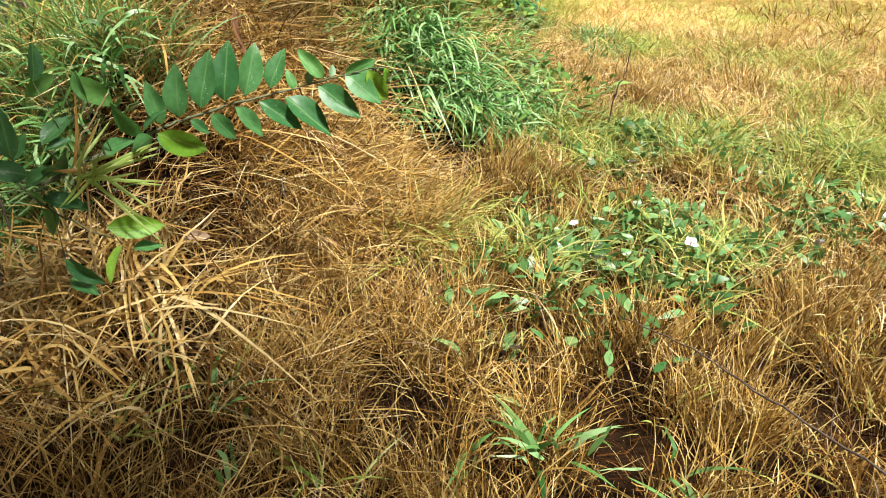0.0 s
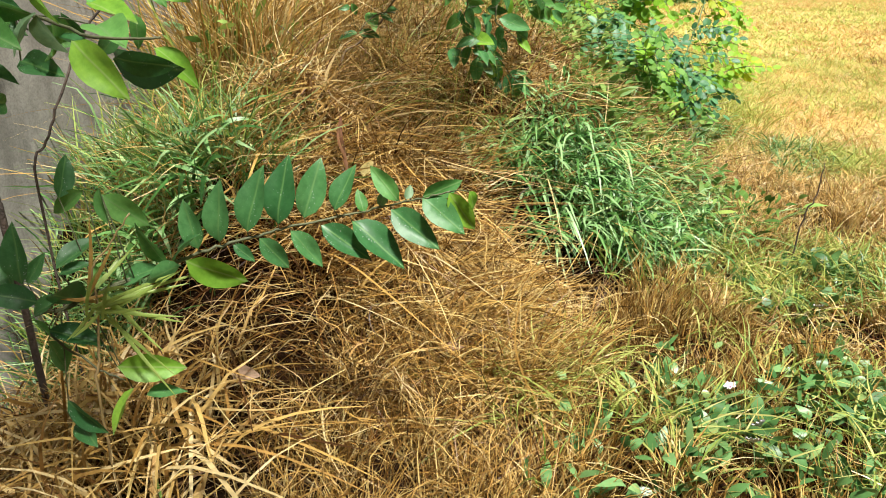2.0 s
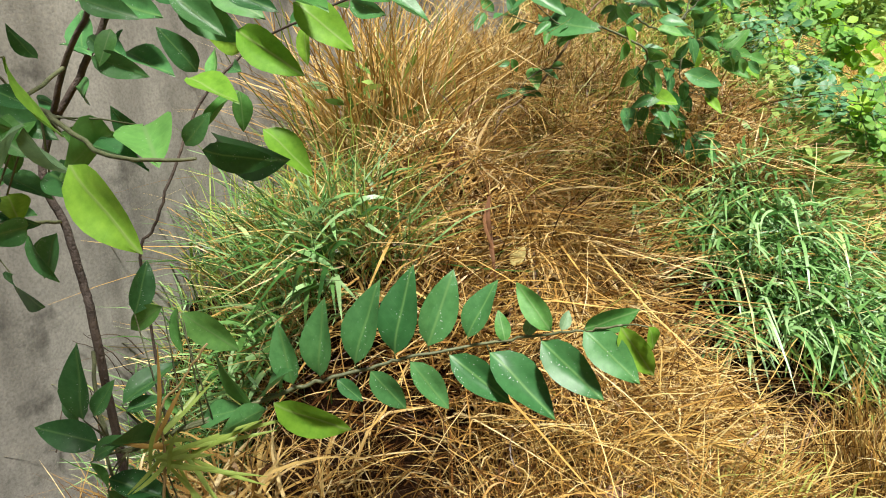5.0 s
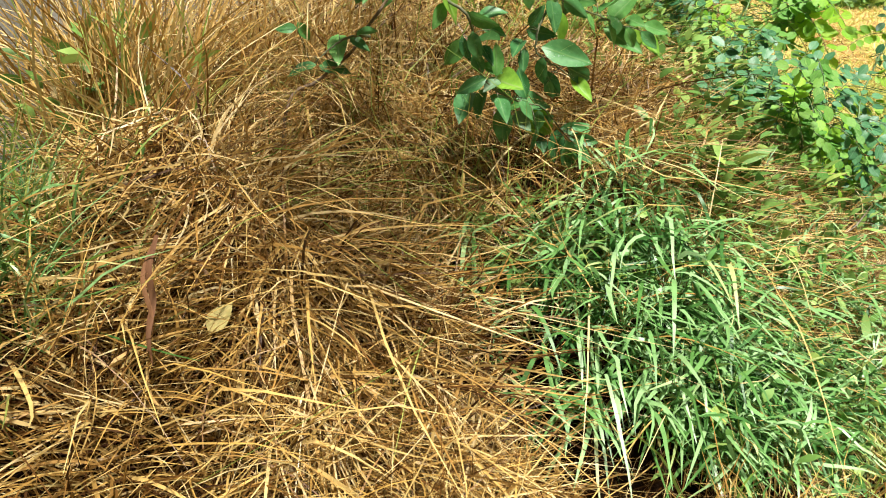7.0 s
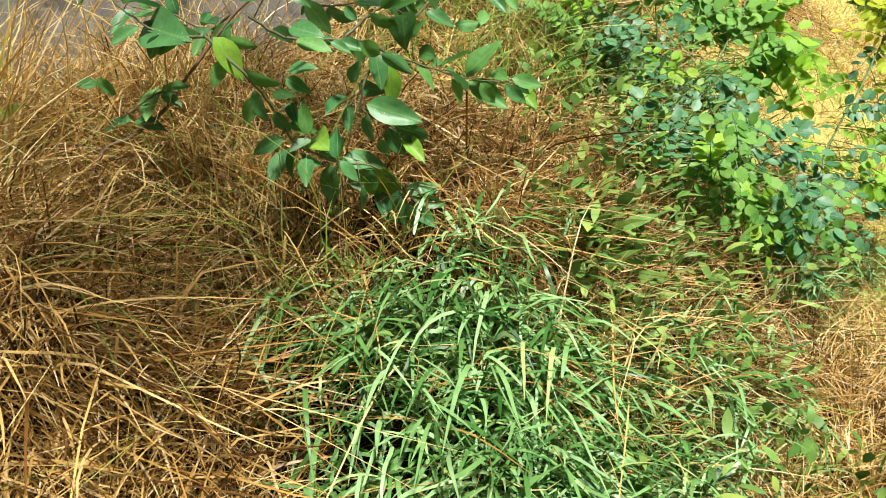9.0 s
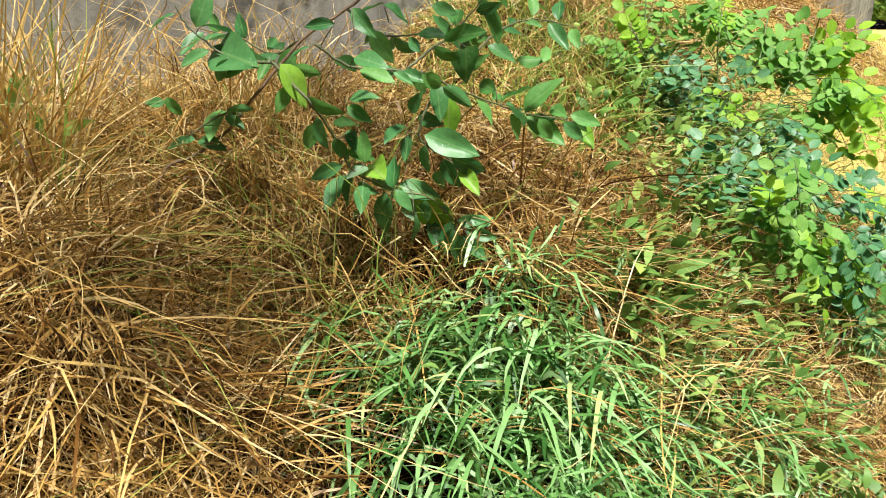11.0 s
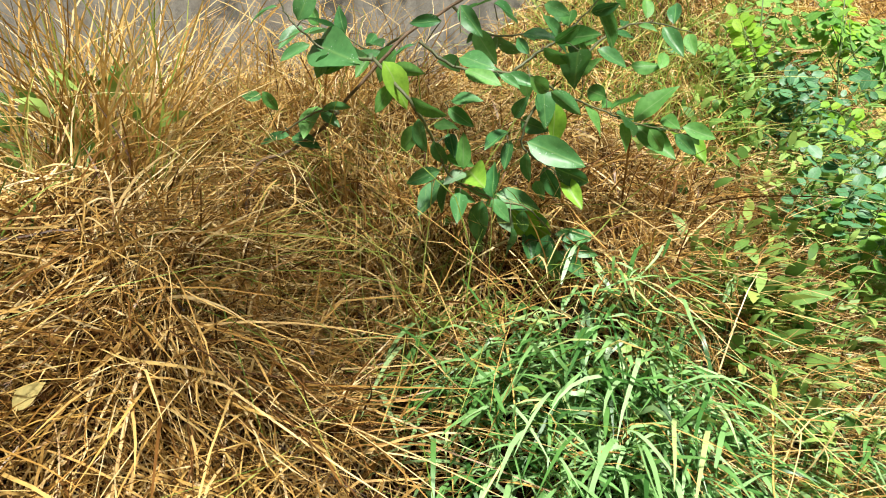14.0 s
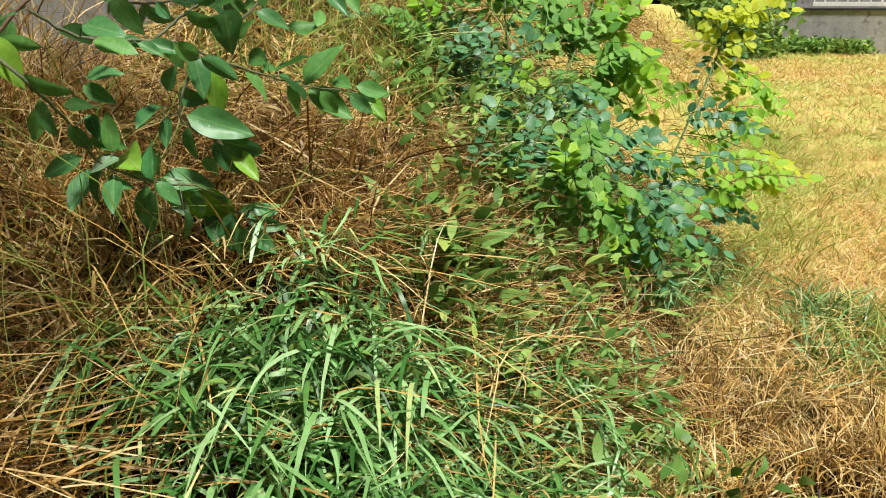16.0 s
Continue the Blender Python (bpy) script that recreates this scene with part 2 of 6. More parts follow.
def plaster_material(name, light, mid, dark, streak=0.75):
    m, nt, b, out = material(name)
    n = noise_tex(nt, 1.6, 8)
    n2 = noise_tex(nt, 22.0, 8)
    c = ramp(nt, [(0.28, dark), (0.45, mid), (0.7, light)], n.outputs[0])
    n4 = noise_tex(nt, 130.0, 4)
    f = ramp(nt, [(0.3, (0.84, 0.84, 0.83)), (0.7, (1.08, 1.08, 1.07))], n2.outputs[0])
    g = ramp(nt, [(0.3, (0.75, 0.75, 0.74)), (0.6, (1.1, 1.1, 1.1))], n4.outputs[0])
    c1 = mix_col(nt, "MULTIPLY", 1.0, c.outputs[0], f.outputs[0])
    c1 = mix_col(nt, "MULTIPLY", 1.0, c1, g.outputs[0])
    # rain streaks
    tc = nt.nodes.new("ShaderNodeTexCoord")
    mp = nt.nodes.new("ShaderNodeMapping")
    mp.inputs["Scale"].default_value = (5.0, 5.0, 0.45)
    nt.links.new(tc.outputs["Object"], mp.inputs[0])
    n3 = nt.nodes.new("ShaderNodeTexNoise")
    n3.inputs["Scale"].default_value, n3.inputs["Detail"].default_value = 1.6, 7
    nt.links.new(mp.outputs[0], n3.inputs["Vector"])
    st = ramp(nt, [(0.34, (0.48, 0.47, 0.45)), (0.56, (1, 1, 1))], n3.outputs[0])
    c2 = mix_col(nt, "MULTIPLY", streak, c1, st.outputs[0])
    # scattered dark mould spots
    v = noise_tex(nt, 5.0, 9)
    sp = ramp(nt, [(0.32, (0.16, 0.155, 0.14)), (0.43, (1, 1, 1))], v.outputs[0])
    nt.links.new(mix_col(nt, "MULTIPLY", 0.8, c2, sp.outputs[0]), b.inputs["Base Color"])
    b.inputs["Roughness"].default_value = 0.9
    bump(nt, b, n4.outputs[0], 0.25, 0.004)
    return m


SOIL = soil_material()
PLASTER = plaster_material("stained_plaster", (0.28, 0.272, 0.235), (0.224, 0.218, 0.188), (0.14, 0.137, 0.118))
HOUSE_PLASTER = plaster_material("weathered_plaster", (0.42, 0.414, 0.396), (0.312, 0.306, 0.294), (0.18, 0.174, 0.168), 0.2)

# ---------------------------------------------------------------- the lie of the land
rng = np.random.default_rng(7)
FOOT_Y = (-3.0, 1.2, 3.0, 3.4, 3.9, 4.4, 5.0, 6.0, 8.0, 30.0)
FOOT_X = (0.05, 0.0, 0.0, 0.16, 0.40, 0.52, 0.58, 0.66, 0.7, -0.6)


def wave(x, y, a, b, s):
    return np.sin(x * a + s) * np.sin(y * b + 1.7 * s)


def along(x, y, pts, width):
    """1 on a line through the points of the plan, falling to 0 beside it."""
    out = np.zeros(np.shape(x))
    for (ax, ay), (bx, by) in zip(pts, pts[1:]):
        ex, ey = bx - ax, by - ay
        t = np.clip(((x - ax) * ex + (y - ay) * ey) / (ex * ex + ey * ey), 0, 1)
        out = np.maximum(out, np.exp(-(np.hypot(x - ax - t * ex, y - ay - t * ey) / width) ** 2))
    return out


def crease(x, y):
    a = along(x, y, [(-0.04, 3.06), (-0.28, 3.17), (-0.47, 3.33), (-0.90, 3.32)], 0.10)
    return np.maximum(a, 0.6 * along(x, y, [(-0.74, 3.50), (-0.36, 3.60)], 0.10))


def hollow(x, y):
    """1 in the few dark holes at the near edge of the bank."""
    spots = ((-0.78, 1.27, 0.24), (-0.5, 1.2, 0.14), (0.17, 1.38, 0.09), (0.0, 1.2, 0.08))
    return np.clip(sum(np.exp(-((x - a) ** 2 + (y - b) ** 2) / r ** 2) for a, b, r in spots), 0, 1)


def canopy(x, y):
    """Height of the top of the trodden grass: a bank along the wall, a level field beside it."""
    x, y = np.asarray(x, float), np.asarray(y, float)
    d = np.interp(y, FOOT_Y, FOOT_X) - x
    low = np.interp(d, (-0.5, 0.0, 0.3, 0.6, 0.8, 1.0, 1.2, 1.5, 1.8), (0.0, 0.03, 0.09, 0.22, 0.31, 0.26, 0.12, 0.03, 0.0))
    near = np.interp(d, (-0.5, 0.0, 0.3, 0.55, 0.75, 1.0, 1.3, 1.6, 1.9), (-0.03, 0.02, 0.11, 0.33, 0.55, 0.72, 0.62, 0.54, 0.50))
    far = np.interp(d, (-0.5, 0.0, 0.25, 0.5, 0.75, 1.1, 1.5, 2.2), (-0.01, 0.03, 0.20, 0.38, 0.54, 0.70, 0.80, 0.86))
    back = np.interp(d, (-0.5, 0.0, 0.3, 0.6, 0.9, 1.3, 1.8, 2.3), (-0.01, 0.03, 0.22, 0.44, 0.68, 1.06, 1.42, 1.5))
    rise = np.interp(d, (0.3, 0.6, 0.75, 0.9, 1.05, 1.4), (2.08, 2.2, 2.16, 2.0, 1.88, 2.17))
    q = np.clip((y - rise) / np.interp(d, (0.8, 1.05, 1.4), (0.36, 0.42, 0.25)), 0, 1)
    k, b = np.clip((y - 2.9) / 0.6, 0, 1), np.clip((y - 4.3) / 1.2, 0, 1)
    z = low * (1 - q) + near * q
    z = z * (1 - k) + far * k
    z = z * (1 - b) + back * b
    # a crease runs up between the straw mound and the green grass
    z = z + 0.11 * along(x, y, [(-0.98, 2.80), (-0.66, 2.78), (-0.46, 3.02)], 0.15)
    z = z + 0.05 * np.clip((y - 3.2) / 0.2, 0, 1) * np.clip(d / 0.2, 0, 1) * np.clip((4.6 - y) / 0.3, 0, 1)
    z = z - 0.26 * crease(x, y) - 0.13 * along(x, y, [(-0.98, 3.28), (-0.72, 3.30)], 0.20)
    z = z + 0.024 * wave(x, y, 7.0, 6.1, 0.4) + 0.018 * wave(x, y, 17.0, 15.0, 1.9)
    z = z - 0.09 * hollow(x, y) + 0.008 * np.clip(y - 2.5, 0, 8)
    return z


def sward(x, y):
    """Height in the matted grass from which single blades rise."""
    c = canopy(x, y)
    on_bank = np.clip((np.interp(y, FOOT_Y, FOOT_X) - np.asarray(x)) / 0.4, 0, 1)
    return c - 0.04 - 0.09 * on_bank


def soil(x, y):
    """The bare ground, a hand below the tips of the grass close by."""
    return sward(x, y) - 0.065 * np.clip((6.0 - np.asarray(y)) / 2.0, 0, 1)


def sheet(name, xs, ys, zfun, mat):
    gx, gy = np.meshgrid(xs, ys)
    v = np.stack([gx, gy, zfun(gx, gy)], -1).reshape(-1, 3)
    nx, ny = len(xs), len(ys)
    i = (np.arange(ny - 1)[:, None] * nx + np.arange(nx - 1)[None, :]).reshape(-1)
    f = np.stack([i, i + 1, i + nx + 1, i + nx], -1)
    me = bpy.data.meshes.new(name)
    me.from_pydata(v.tolist(), [], f.tolist())
    me.polygons.foreach_set("use_smooth", np.ones(len(f), bool))
    me.materials.append(mat)
    return new(name, me)


XS = np.concatenate([[-1500, -300, -80, -25, -9], np.arange(-4, 4.01, 0.05), [4.6, 6, 9, 14, 25, 80, 300, 1500]])
YS = np.concatenate([[-1500, -300, -80, -25, -9, -4, -2], np.arange(-1, 9.01, 0.05), np.arange(9.5, 30, 0.5), [35, 50, 80, 300, 1500]])


def soil_far(x, y):
    z = soil(np.clip(x, -3, 6), np.clip(y, -2, 26))
    fade = np.clip((y - 9) / 9, 0, 1)
    return z * (1 - fade) + fade * 0.02


ground = tagged(sheet("ground", XS, YS, soil_far, SOIL), "brown soil under matted dry grass, darkened for shade near the bank, bank rising beside a level field", "ground", kind="structure")

# ---------------------------------------------------------------- small builders


def part(name, bm, mat, parent, label=""):
    me = bpy.data.meshes.new(name)
    bm.to_mesh(me)
    bm.free()
    me.materials.append(mat)
    ob = new(name, me)
    ob.parent = parent
    return tagged(ob, label)


def box(bm, x0, y0, z0, x1, y1, z1, bevel=0.0):
    g = bmesh.ops.create_cube(bm, size=1.0)["verts"]
    for v in g:
        v.co = Vector(((x0 + x1) / 2 + v.co.x * (x1 - x0), (y0 + y1) / 2 + v.co.y * (y1 - y0), (z0 + z1) / 2 + v.co.z * (z1 - z0)))
    if bevel:
        es = list({e for v in g for e in v.link_edges})
        bmesh.ops.bevel(bm, geom=es, offset=bevel, segments=2, affect="EDGES")


def tube(bm, pts, radii, sides=7):
    """A tapering round stem through the points."""
    pts = [Vector(p) for p in pts]
    rings = []
    for i, (p, r) in enumerate(zip(pts, radii)):
        d = (pts[min(i + 1, len(pts) - 1)] - pts[max(i - 1, 0)]).normalized()
        a = d.orthogonal().normalized() if i == 0 else (rings[-1][1] - d * rings[-1][1].dot(d)).normalized()
        b = d.cross(a)
        ring = [bm.verts.new(p + (a * math.cos(q) + b * math.sin(q)) * r) for q in (2 * math.pi * k / sides for k in range(sides))]
        rings.append((ring, a))
    for (r0, _), (r1, _) in zip(rings, rings[1:]):
        for k in range(sides):
            f = bm.faces.new((r0[k], r0[(k + 1) % sides], r1[(k + 1) % sides], r1[k]))
            f.smooth = True
    bm.faces.new(rings[-1][0])
    bm.faces.new(list(reversed(rings[0][0])))


def smooth_line(pts, n=8, wob=0.0):
    """Points along a Catmull-Rom curve."""
    p = [np.array(q, float) for q in pts]
    p = [2 * p[0] - p[1]] + p + [2 * p[-1] - p[-2]]
    out = []
    for i in range(1, len(p) - 2):
        for s in np.linspace(0, 1, n, endpoint=False):
            a, b, c, d = p[i - 1], p[i], p[i + 1], p[i + 2]
            out.append(0.5 * (2 * b + (c - a) * s + (2 * a - 5 * b + 4 * c - d) * s * s + (3 * b - a - 3 * c + d) * s ** 3))
    out.append(p[-2])
    out = np.array(out)
    if wob:
        out[1:-1] += rng.normal(0, wob, out[1:-1].shape)
    return out


def ribbons(name, base, way, length, width, bend, mat, profile, label, category, flat=0.0):
    """Many thin blades in one mesh: each starts at base, runs along way, and bows or kinks by bend."""
    n, k = len(base), len(profile)
    s = np.linspace(0, 1, k)
    way = way / np.linalg.norm(way, axis=1, keepdims=True)
    side = np.cross(way, rng.normal(0, 1, (n, 3)) * (1 - flat) + np.array([0, 0, flat * 2.0]))
    side /= np.linalg.norm(side, axis=1, keepdims=True) + 1e-9
    give = np.repeat((s ** 2)[None, :], n, 0)
    if k >= 6:
        knee = rng.uniform(0.15, 0.8, (n, 1))
        give = np.where(rng.random((n, 1)) < 0.3, 1.3 * np.clip(s[None, :] - knee, 0, 1), give)
    mid = base[:, None, :] + way[:, None, :] * (length[:, None] * s)[:, :, None] + bend[:, None, :] * (give * length[:, None])[:, :, None]
    if k >= 5:
        wry = np.cross(way, rng.normal(0, 1, (n, 3)))
        phase = rng.uniform(0, 6.3, (n, 1))
        sway = (np.sin(rng.uniform(2.5, 5.5, (n, 1)) * s[None, :] + phase) - np.sin(phase)) * 0.06 * length[:, None]
        mid += wry[:, None, :] * sway[:, :, None]
    hw = 0.5 * width[:, None] * np.array(profile)[None, :]
    co = np.empty((n, k, 2, 3))
    co[:, :, 0] = mid - side[:, None, :] * hw[:, :, None]
    co[:, :, 1] = mid + side[:, None, :] * hw[:, :, None]
    i = (np.arange(n)[:, None] * (2 * k) + 2 * np.arange(k - 1)[None, :]).reshape(-1)
    f = np.stack([i, i + 1, i + 3, i + 2], -1)
    me = bpy.data.meshes.new(name)
    me.vertices.add(n * k * 2)
    me.vertices.foreach_set("co", co.reshape(-1))
    me.loops.add(f.size)
    me.loops.foreach_set("vertex_index", f.reshape(-1).astype(np.int32))
    me.polygons.add(len(f))
    me.polygons.foreach_set("loop_start", (np.arange(len(f)) * 4).astype(np.int32))
    me.polygons.foreach_set("use_smooth", np.ones(len(f), bool))
    me.update(calc_edges=True)
    me.materials.append(mat)
    return tagged(new(name, me), label, category, kind="stuff")


def unit(v):
    return v / (np.linalg.norm(v, axis=-1, keepdims=True) + 1e-9)


def slope_normal(x, y):
    e = 0.06
    return unit(np.stack([(canopy(x - e, y) - canopy(x + e, y)) / (2 * e), (canopy(x, y - e) - canopy(x, y + e)) / (2 * e), np.ones_like(x)], -1))


def scatter(n, x0, x1, y0, y1, keep):
    """n points of the plan inside the box, thinned by keep(x, y), a chance from 0 to 1."""
    out = []
    got = 0
    while got < n:
        x, y = rng.uniform(x0, x1, n), rng.uniform(y0, y1, n)
        ok = rng.random(n) < keep(x, y)
        out.append(np.stack([x[ok], y[ok]], -1))
        got += ok.sum()
    return np.concatenate(out)[:n]


def blob(x, y, cx, cy, rx, ry, soft=0.35, turn=0.0):
    c, s = math.cos(turn), math.sin(turn)
    u, v = ((x - cx) * c + (y - cy) * s) / rx, (-(x - cx) * s + (y - cy) * c) / ry
    r = np.sqrt(u * u + v * v) + 0.18 * wave(x, y, 9, 8, cx + cy)
    return np.clip((1 + soft - r) / (2 * soft), 0, 1)


def green_bank(x, y):
    """Chance of green grass on the bank beside the straw mound."""
    return blob(x, y, -0.16, 3.44, 0.26, 0.28, 0.22)


def green_side(x, y):
    return blob(x, y, 0.27, 3.62, 0.17, 0.28, 0.3)


def green_wall(x, y):
    return blob(x, y, -1.40, 2.42, 0.36, 0.40, 0.3)


def green_field(x, y):
    g = blob(x, y, 0.05, 2.32, 0.24, 0.22) * 0.8
    g = np.maximum(g, blob(x, y, 0.75, 2.35, 0.42, 0.34) * 0.25)
    g = np.maximum(g, blob(x, y, 1.0, 3.45, 0.55, 0.28, 0.4, 0.1) * 0.8)
    g = np.maximum(g, blob(x, y, 1.75, 3.15, 0.35, 0.35) * 0.8)
    g = np.maximum(g, blob(x, y, 1.3, 5.25, 0.34, 0.26) * 0.95)
    g = np.maximum(g, blob(x, y, 2.2, 5.0, 0.5, 0.3) * 0.5)
    g = np.maximum(g, blob(x, y, 2.3, 3.7, 0.5, 0.6) * 0.6)
    return g


def on_bank(x, y):
    return np.clip((np.interp(y, FOOT_Y, FOOT_X) - x) / 0.12 + 0.5, 0, 1)


STALK = (0.75, 1.0, 0.85, 0.25)
STRAND = (0.8, 1.0, 1.0, 0.95, 0.85, 0.65, 0.15)
CURL = (0.8, 1.0, 0.9, 0.7, 0.15)
BLADE = (0.45, 1.0, 0.75, 0.06)

# ---------------------------------------------------------------- walls and the far terrace


def wall_thing():
    bm = bmesh.new()
    xs = np.linspace(-4, 18, 100)
    zs = np.linspace(-0.4, 2.2, 18)
    grid = [[bm.verts.new((-1.75 + 0.006 * math.sin(3.1 * y + 2 * z) + 0.004 * math.sin(9 * y - 7 * z), y, z)) for z in zs] for y in xs]
    for i in range(len(xs) - 1):
        for j in range(len(zs) - 1):
            bm.faces.new((grid[i][j], grid[i + 1][j], grid[i + 1][j + 1], grid[i][j + 1])).smooth = True
    ret = bmesh.ops.extrude_face_region(bm, geom=bm.faces[:])
    for v in [g for g in ret["geom"] if isinstance(g, bmesh.types.BMVert)]:
        v.co.x = -1.97
    bmesh.ops.recalc_face_normals(bm, faces=bm.faces[:])
    me = bpy.data.meshes.new("wall_west")
    bm.to_mesh(me)
    bm.free()
    me.materials.append(PLASTER)
    tagged(new("wall_west", me), "grey rain-stained plastered boundary wall behind the bank", "wall", kind="structure")


wall_thing()

HOUSE_Y = 23.2


def terrace():
    t = new("terrace")
    tagged(t, "weathered grey terrace wall with white railing across the field", "terrace")
    bm = bmesh.new()
    box(bm, 0.85, HOUSE_Y, -0.3, 15, HOUSE_Y + 0.25, 1.02, 0.02)
    part("wall", bm, HOUSE_PLASTER, t)
    bm = bmesh.new()
    box(bm, 0.83, HOUSE_Y - 0.04, 1.02, 15, HOUSE_Y + 3, 1.06, 0.01)
    part("slab", bm, DARK_STEEL, t, "thin dark edge slab")
    bm = bmesh.new()
    box(bm, 0.5, HOUSE_Y - 0.06, -0.3, 0.85, HOUSE_Y + 0.35, 3.0, 0.02)
    part("pier", bm, HOUSE_PLASTER, t, "grey plastered corner pier")
    bm = bmesh.new()
    box(bm, 1.5, HOUSE_Y + 0.02, 1.10, 15, HOUSE_Y + 0.10, 1.20, 0.01)
    part("rail", bm, RAIL_WHITE, t, "white painted bottom rail")
    bm = bmesh.new()
    tube(bm, [(0.85, HOUSE_Y + 0.06, 2.05), (15, HOUSE_Y + 0.06, 2.05)], [0.03, 0.03], 8)
    part("rail", bm, RAIL_WHITE, t, "white painted rail")
    bm = bmesh.new()
    tube(bm, [(0, 0, 1.16), (0, 0, 2.05)], [0.022, 0.022], 8)
    me = bpy.data.meshes.new("baluster")
    bm.to_mesh(me)
    bm.free()
    me.materials.append(RAIL_WHITE)
    for i in range(58):
        b = new("baluster", me)
        b.parent = t
        b.location = (1.05 + 0.24 * i, HOUSE_Y + 0.1, 0)
    bm = bmesh.new()
    box(bm, 0.5, HOUSE_Y + 3, -0.3, 15, HOUSE_Y + 3.25, 4.2, 0.02)
    part("back_wall", bm, HOUSE_PLASTER, t)


terrace()

# ---------------------------------------------------------------- grass, large to small


def lying(n, keep, x0, x1, y0, y1, l0, l1, w0, w1, depth, tilt, fall, name, mat, label, top=0.04, profile=STRAND):
    """Fallen straw, tangled along the slope."""
    p = scatter(n, x0, x1, y0, y1, keep)
    x, y = p[:, 0], p[:, 1]
    p[:, 0] = np.maximum(x, -1.42 - 0.1 * rng.random(n))
    x = p[:, 0]
    nrm = slope_normal(x, y)
    a = 2.2 * np.sin(3.1 * x + 1.3) + 2.0 * np.sin(2.7 * y - 0.6) + 1.6 * np.sin(4.0 * x + 3.0 * y) + rng.normal(0, 1.1, n)
    d = np.stack([np.cos(a), np.sin(a), np.zeros(n)], -1)
    down = unit(nrm * np.array([1, 1, 0]))
    steep = np.clip(np.hypot(nrm[:, 0], nrm[:, 1]) / 0.5, 0, 1)[:, None]
    d = unit(d + down * (fall * (1 + 1.8 * np.clip(np.maximum((x + 0.95) / 0.3, (y - 2.8) / 0.2), 0, 1) * np.clip((y - 2.4) / 0.3, 0, 1)))[:, None] * steep)
    d = unit(d - nrm * (d * nrm).sum(1, keepdims=True) + nrm * rng.normal(0.08, tilt, (n, 1)))
    small = np.interp(y, (1.9, 2.6), (0.7, 1.0)) * (1 - 0.5 * np.clip((x + 0.5) / 0.25, 0, 1) * np.clip((y - 3.0) / 0.3, 0, 1))
    length = (l0 + (l1 - l0) * rng.random(n) ** 1.6) * small
    z = canopy(x, y) + rng.uniform(-depth, top, n)
    base = np.stack([x, y, z], -1) - d * length[:, None] * 0.5
    bend = rng.normal(0, 0.30, (n, 3)) + np.array([0, 0, -0.22]) + down * steep * 0.12
    return ribbons(name, base, d, length, rng.uniform(w0, w1, n) * small * rng.choice([0.6, 0.8, 0.8, 1.0, 1.3], n), bend, mat, profile, label, "dry grass")


def standing(n, keep, x0, x1, y0, y1, l0, l1, w0, w1, lean, bow, name, mat, label, category, profile=BLADE, rise=0.0, clump=0, spread=0.035, flat=0.0, deep=False):
    """Upright or arching blades rooted in the soil, single or in clumps that open outwards."""
    if clump:
        c = scatter(max(1, n // clump), x0, x1, y0, y1, keep)
        own = rng.integers(0, len(c), n)
        off = rng.normal(0, spread, (n, 2))
        p = c[own] + off
        a = np.arctan2(off[:, 1], off[:, 0]) + rng.normal(0, 0.7, n)
        scale = rng.uniform(0.7, 1.25, len(c))[own]
    else:
        p = scatter(n, x0, x1, y0, y1, keep)
        a = rng.uniform(0, 2 * math.pi, n)
        scale = np.ones(n)
    x, y = p[:, 0], p[:, 1]
    z = (soil(x, y) if deep else sward(x, y)) + rise * rng.random(n)
    lean_n = np.abs(rng.normal(0, lean, n))
    nrm = slope_normal(x, y)
    d = unit(np.stack([np.cos(a) * lean_n, np.sin(a) * lean_n, np.ones(n)], -1) + nrm * (0.35 * np.clip((x + 1.35) / 0.4, 0, 1))[:, None])
    length = rng.uniform(l0, l1, n) * scale
    out = np.stack([np.cos(a), np.sin(a), -0.8 * np.ones(n)], -1) + (nrm * np.array([1, 1, 0])) * 0.3
    bend = out * (bow * rng.uniform(0.3, 1.4, n))[:, None]
    return ribbons(name, np.stack([x, y, z], -1), d, length, rng.uniform(w0, w1, n), bend, mat, profile, label, category, flat)


LANCE = (0.45, 0.9, 1.0, 0.88, 0.6, 0.05)


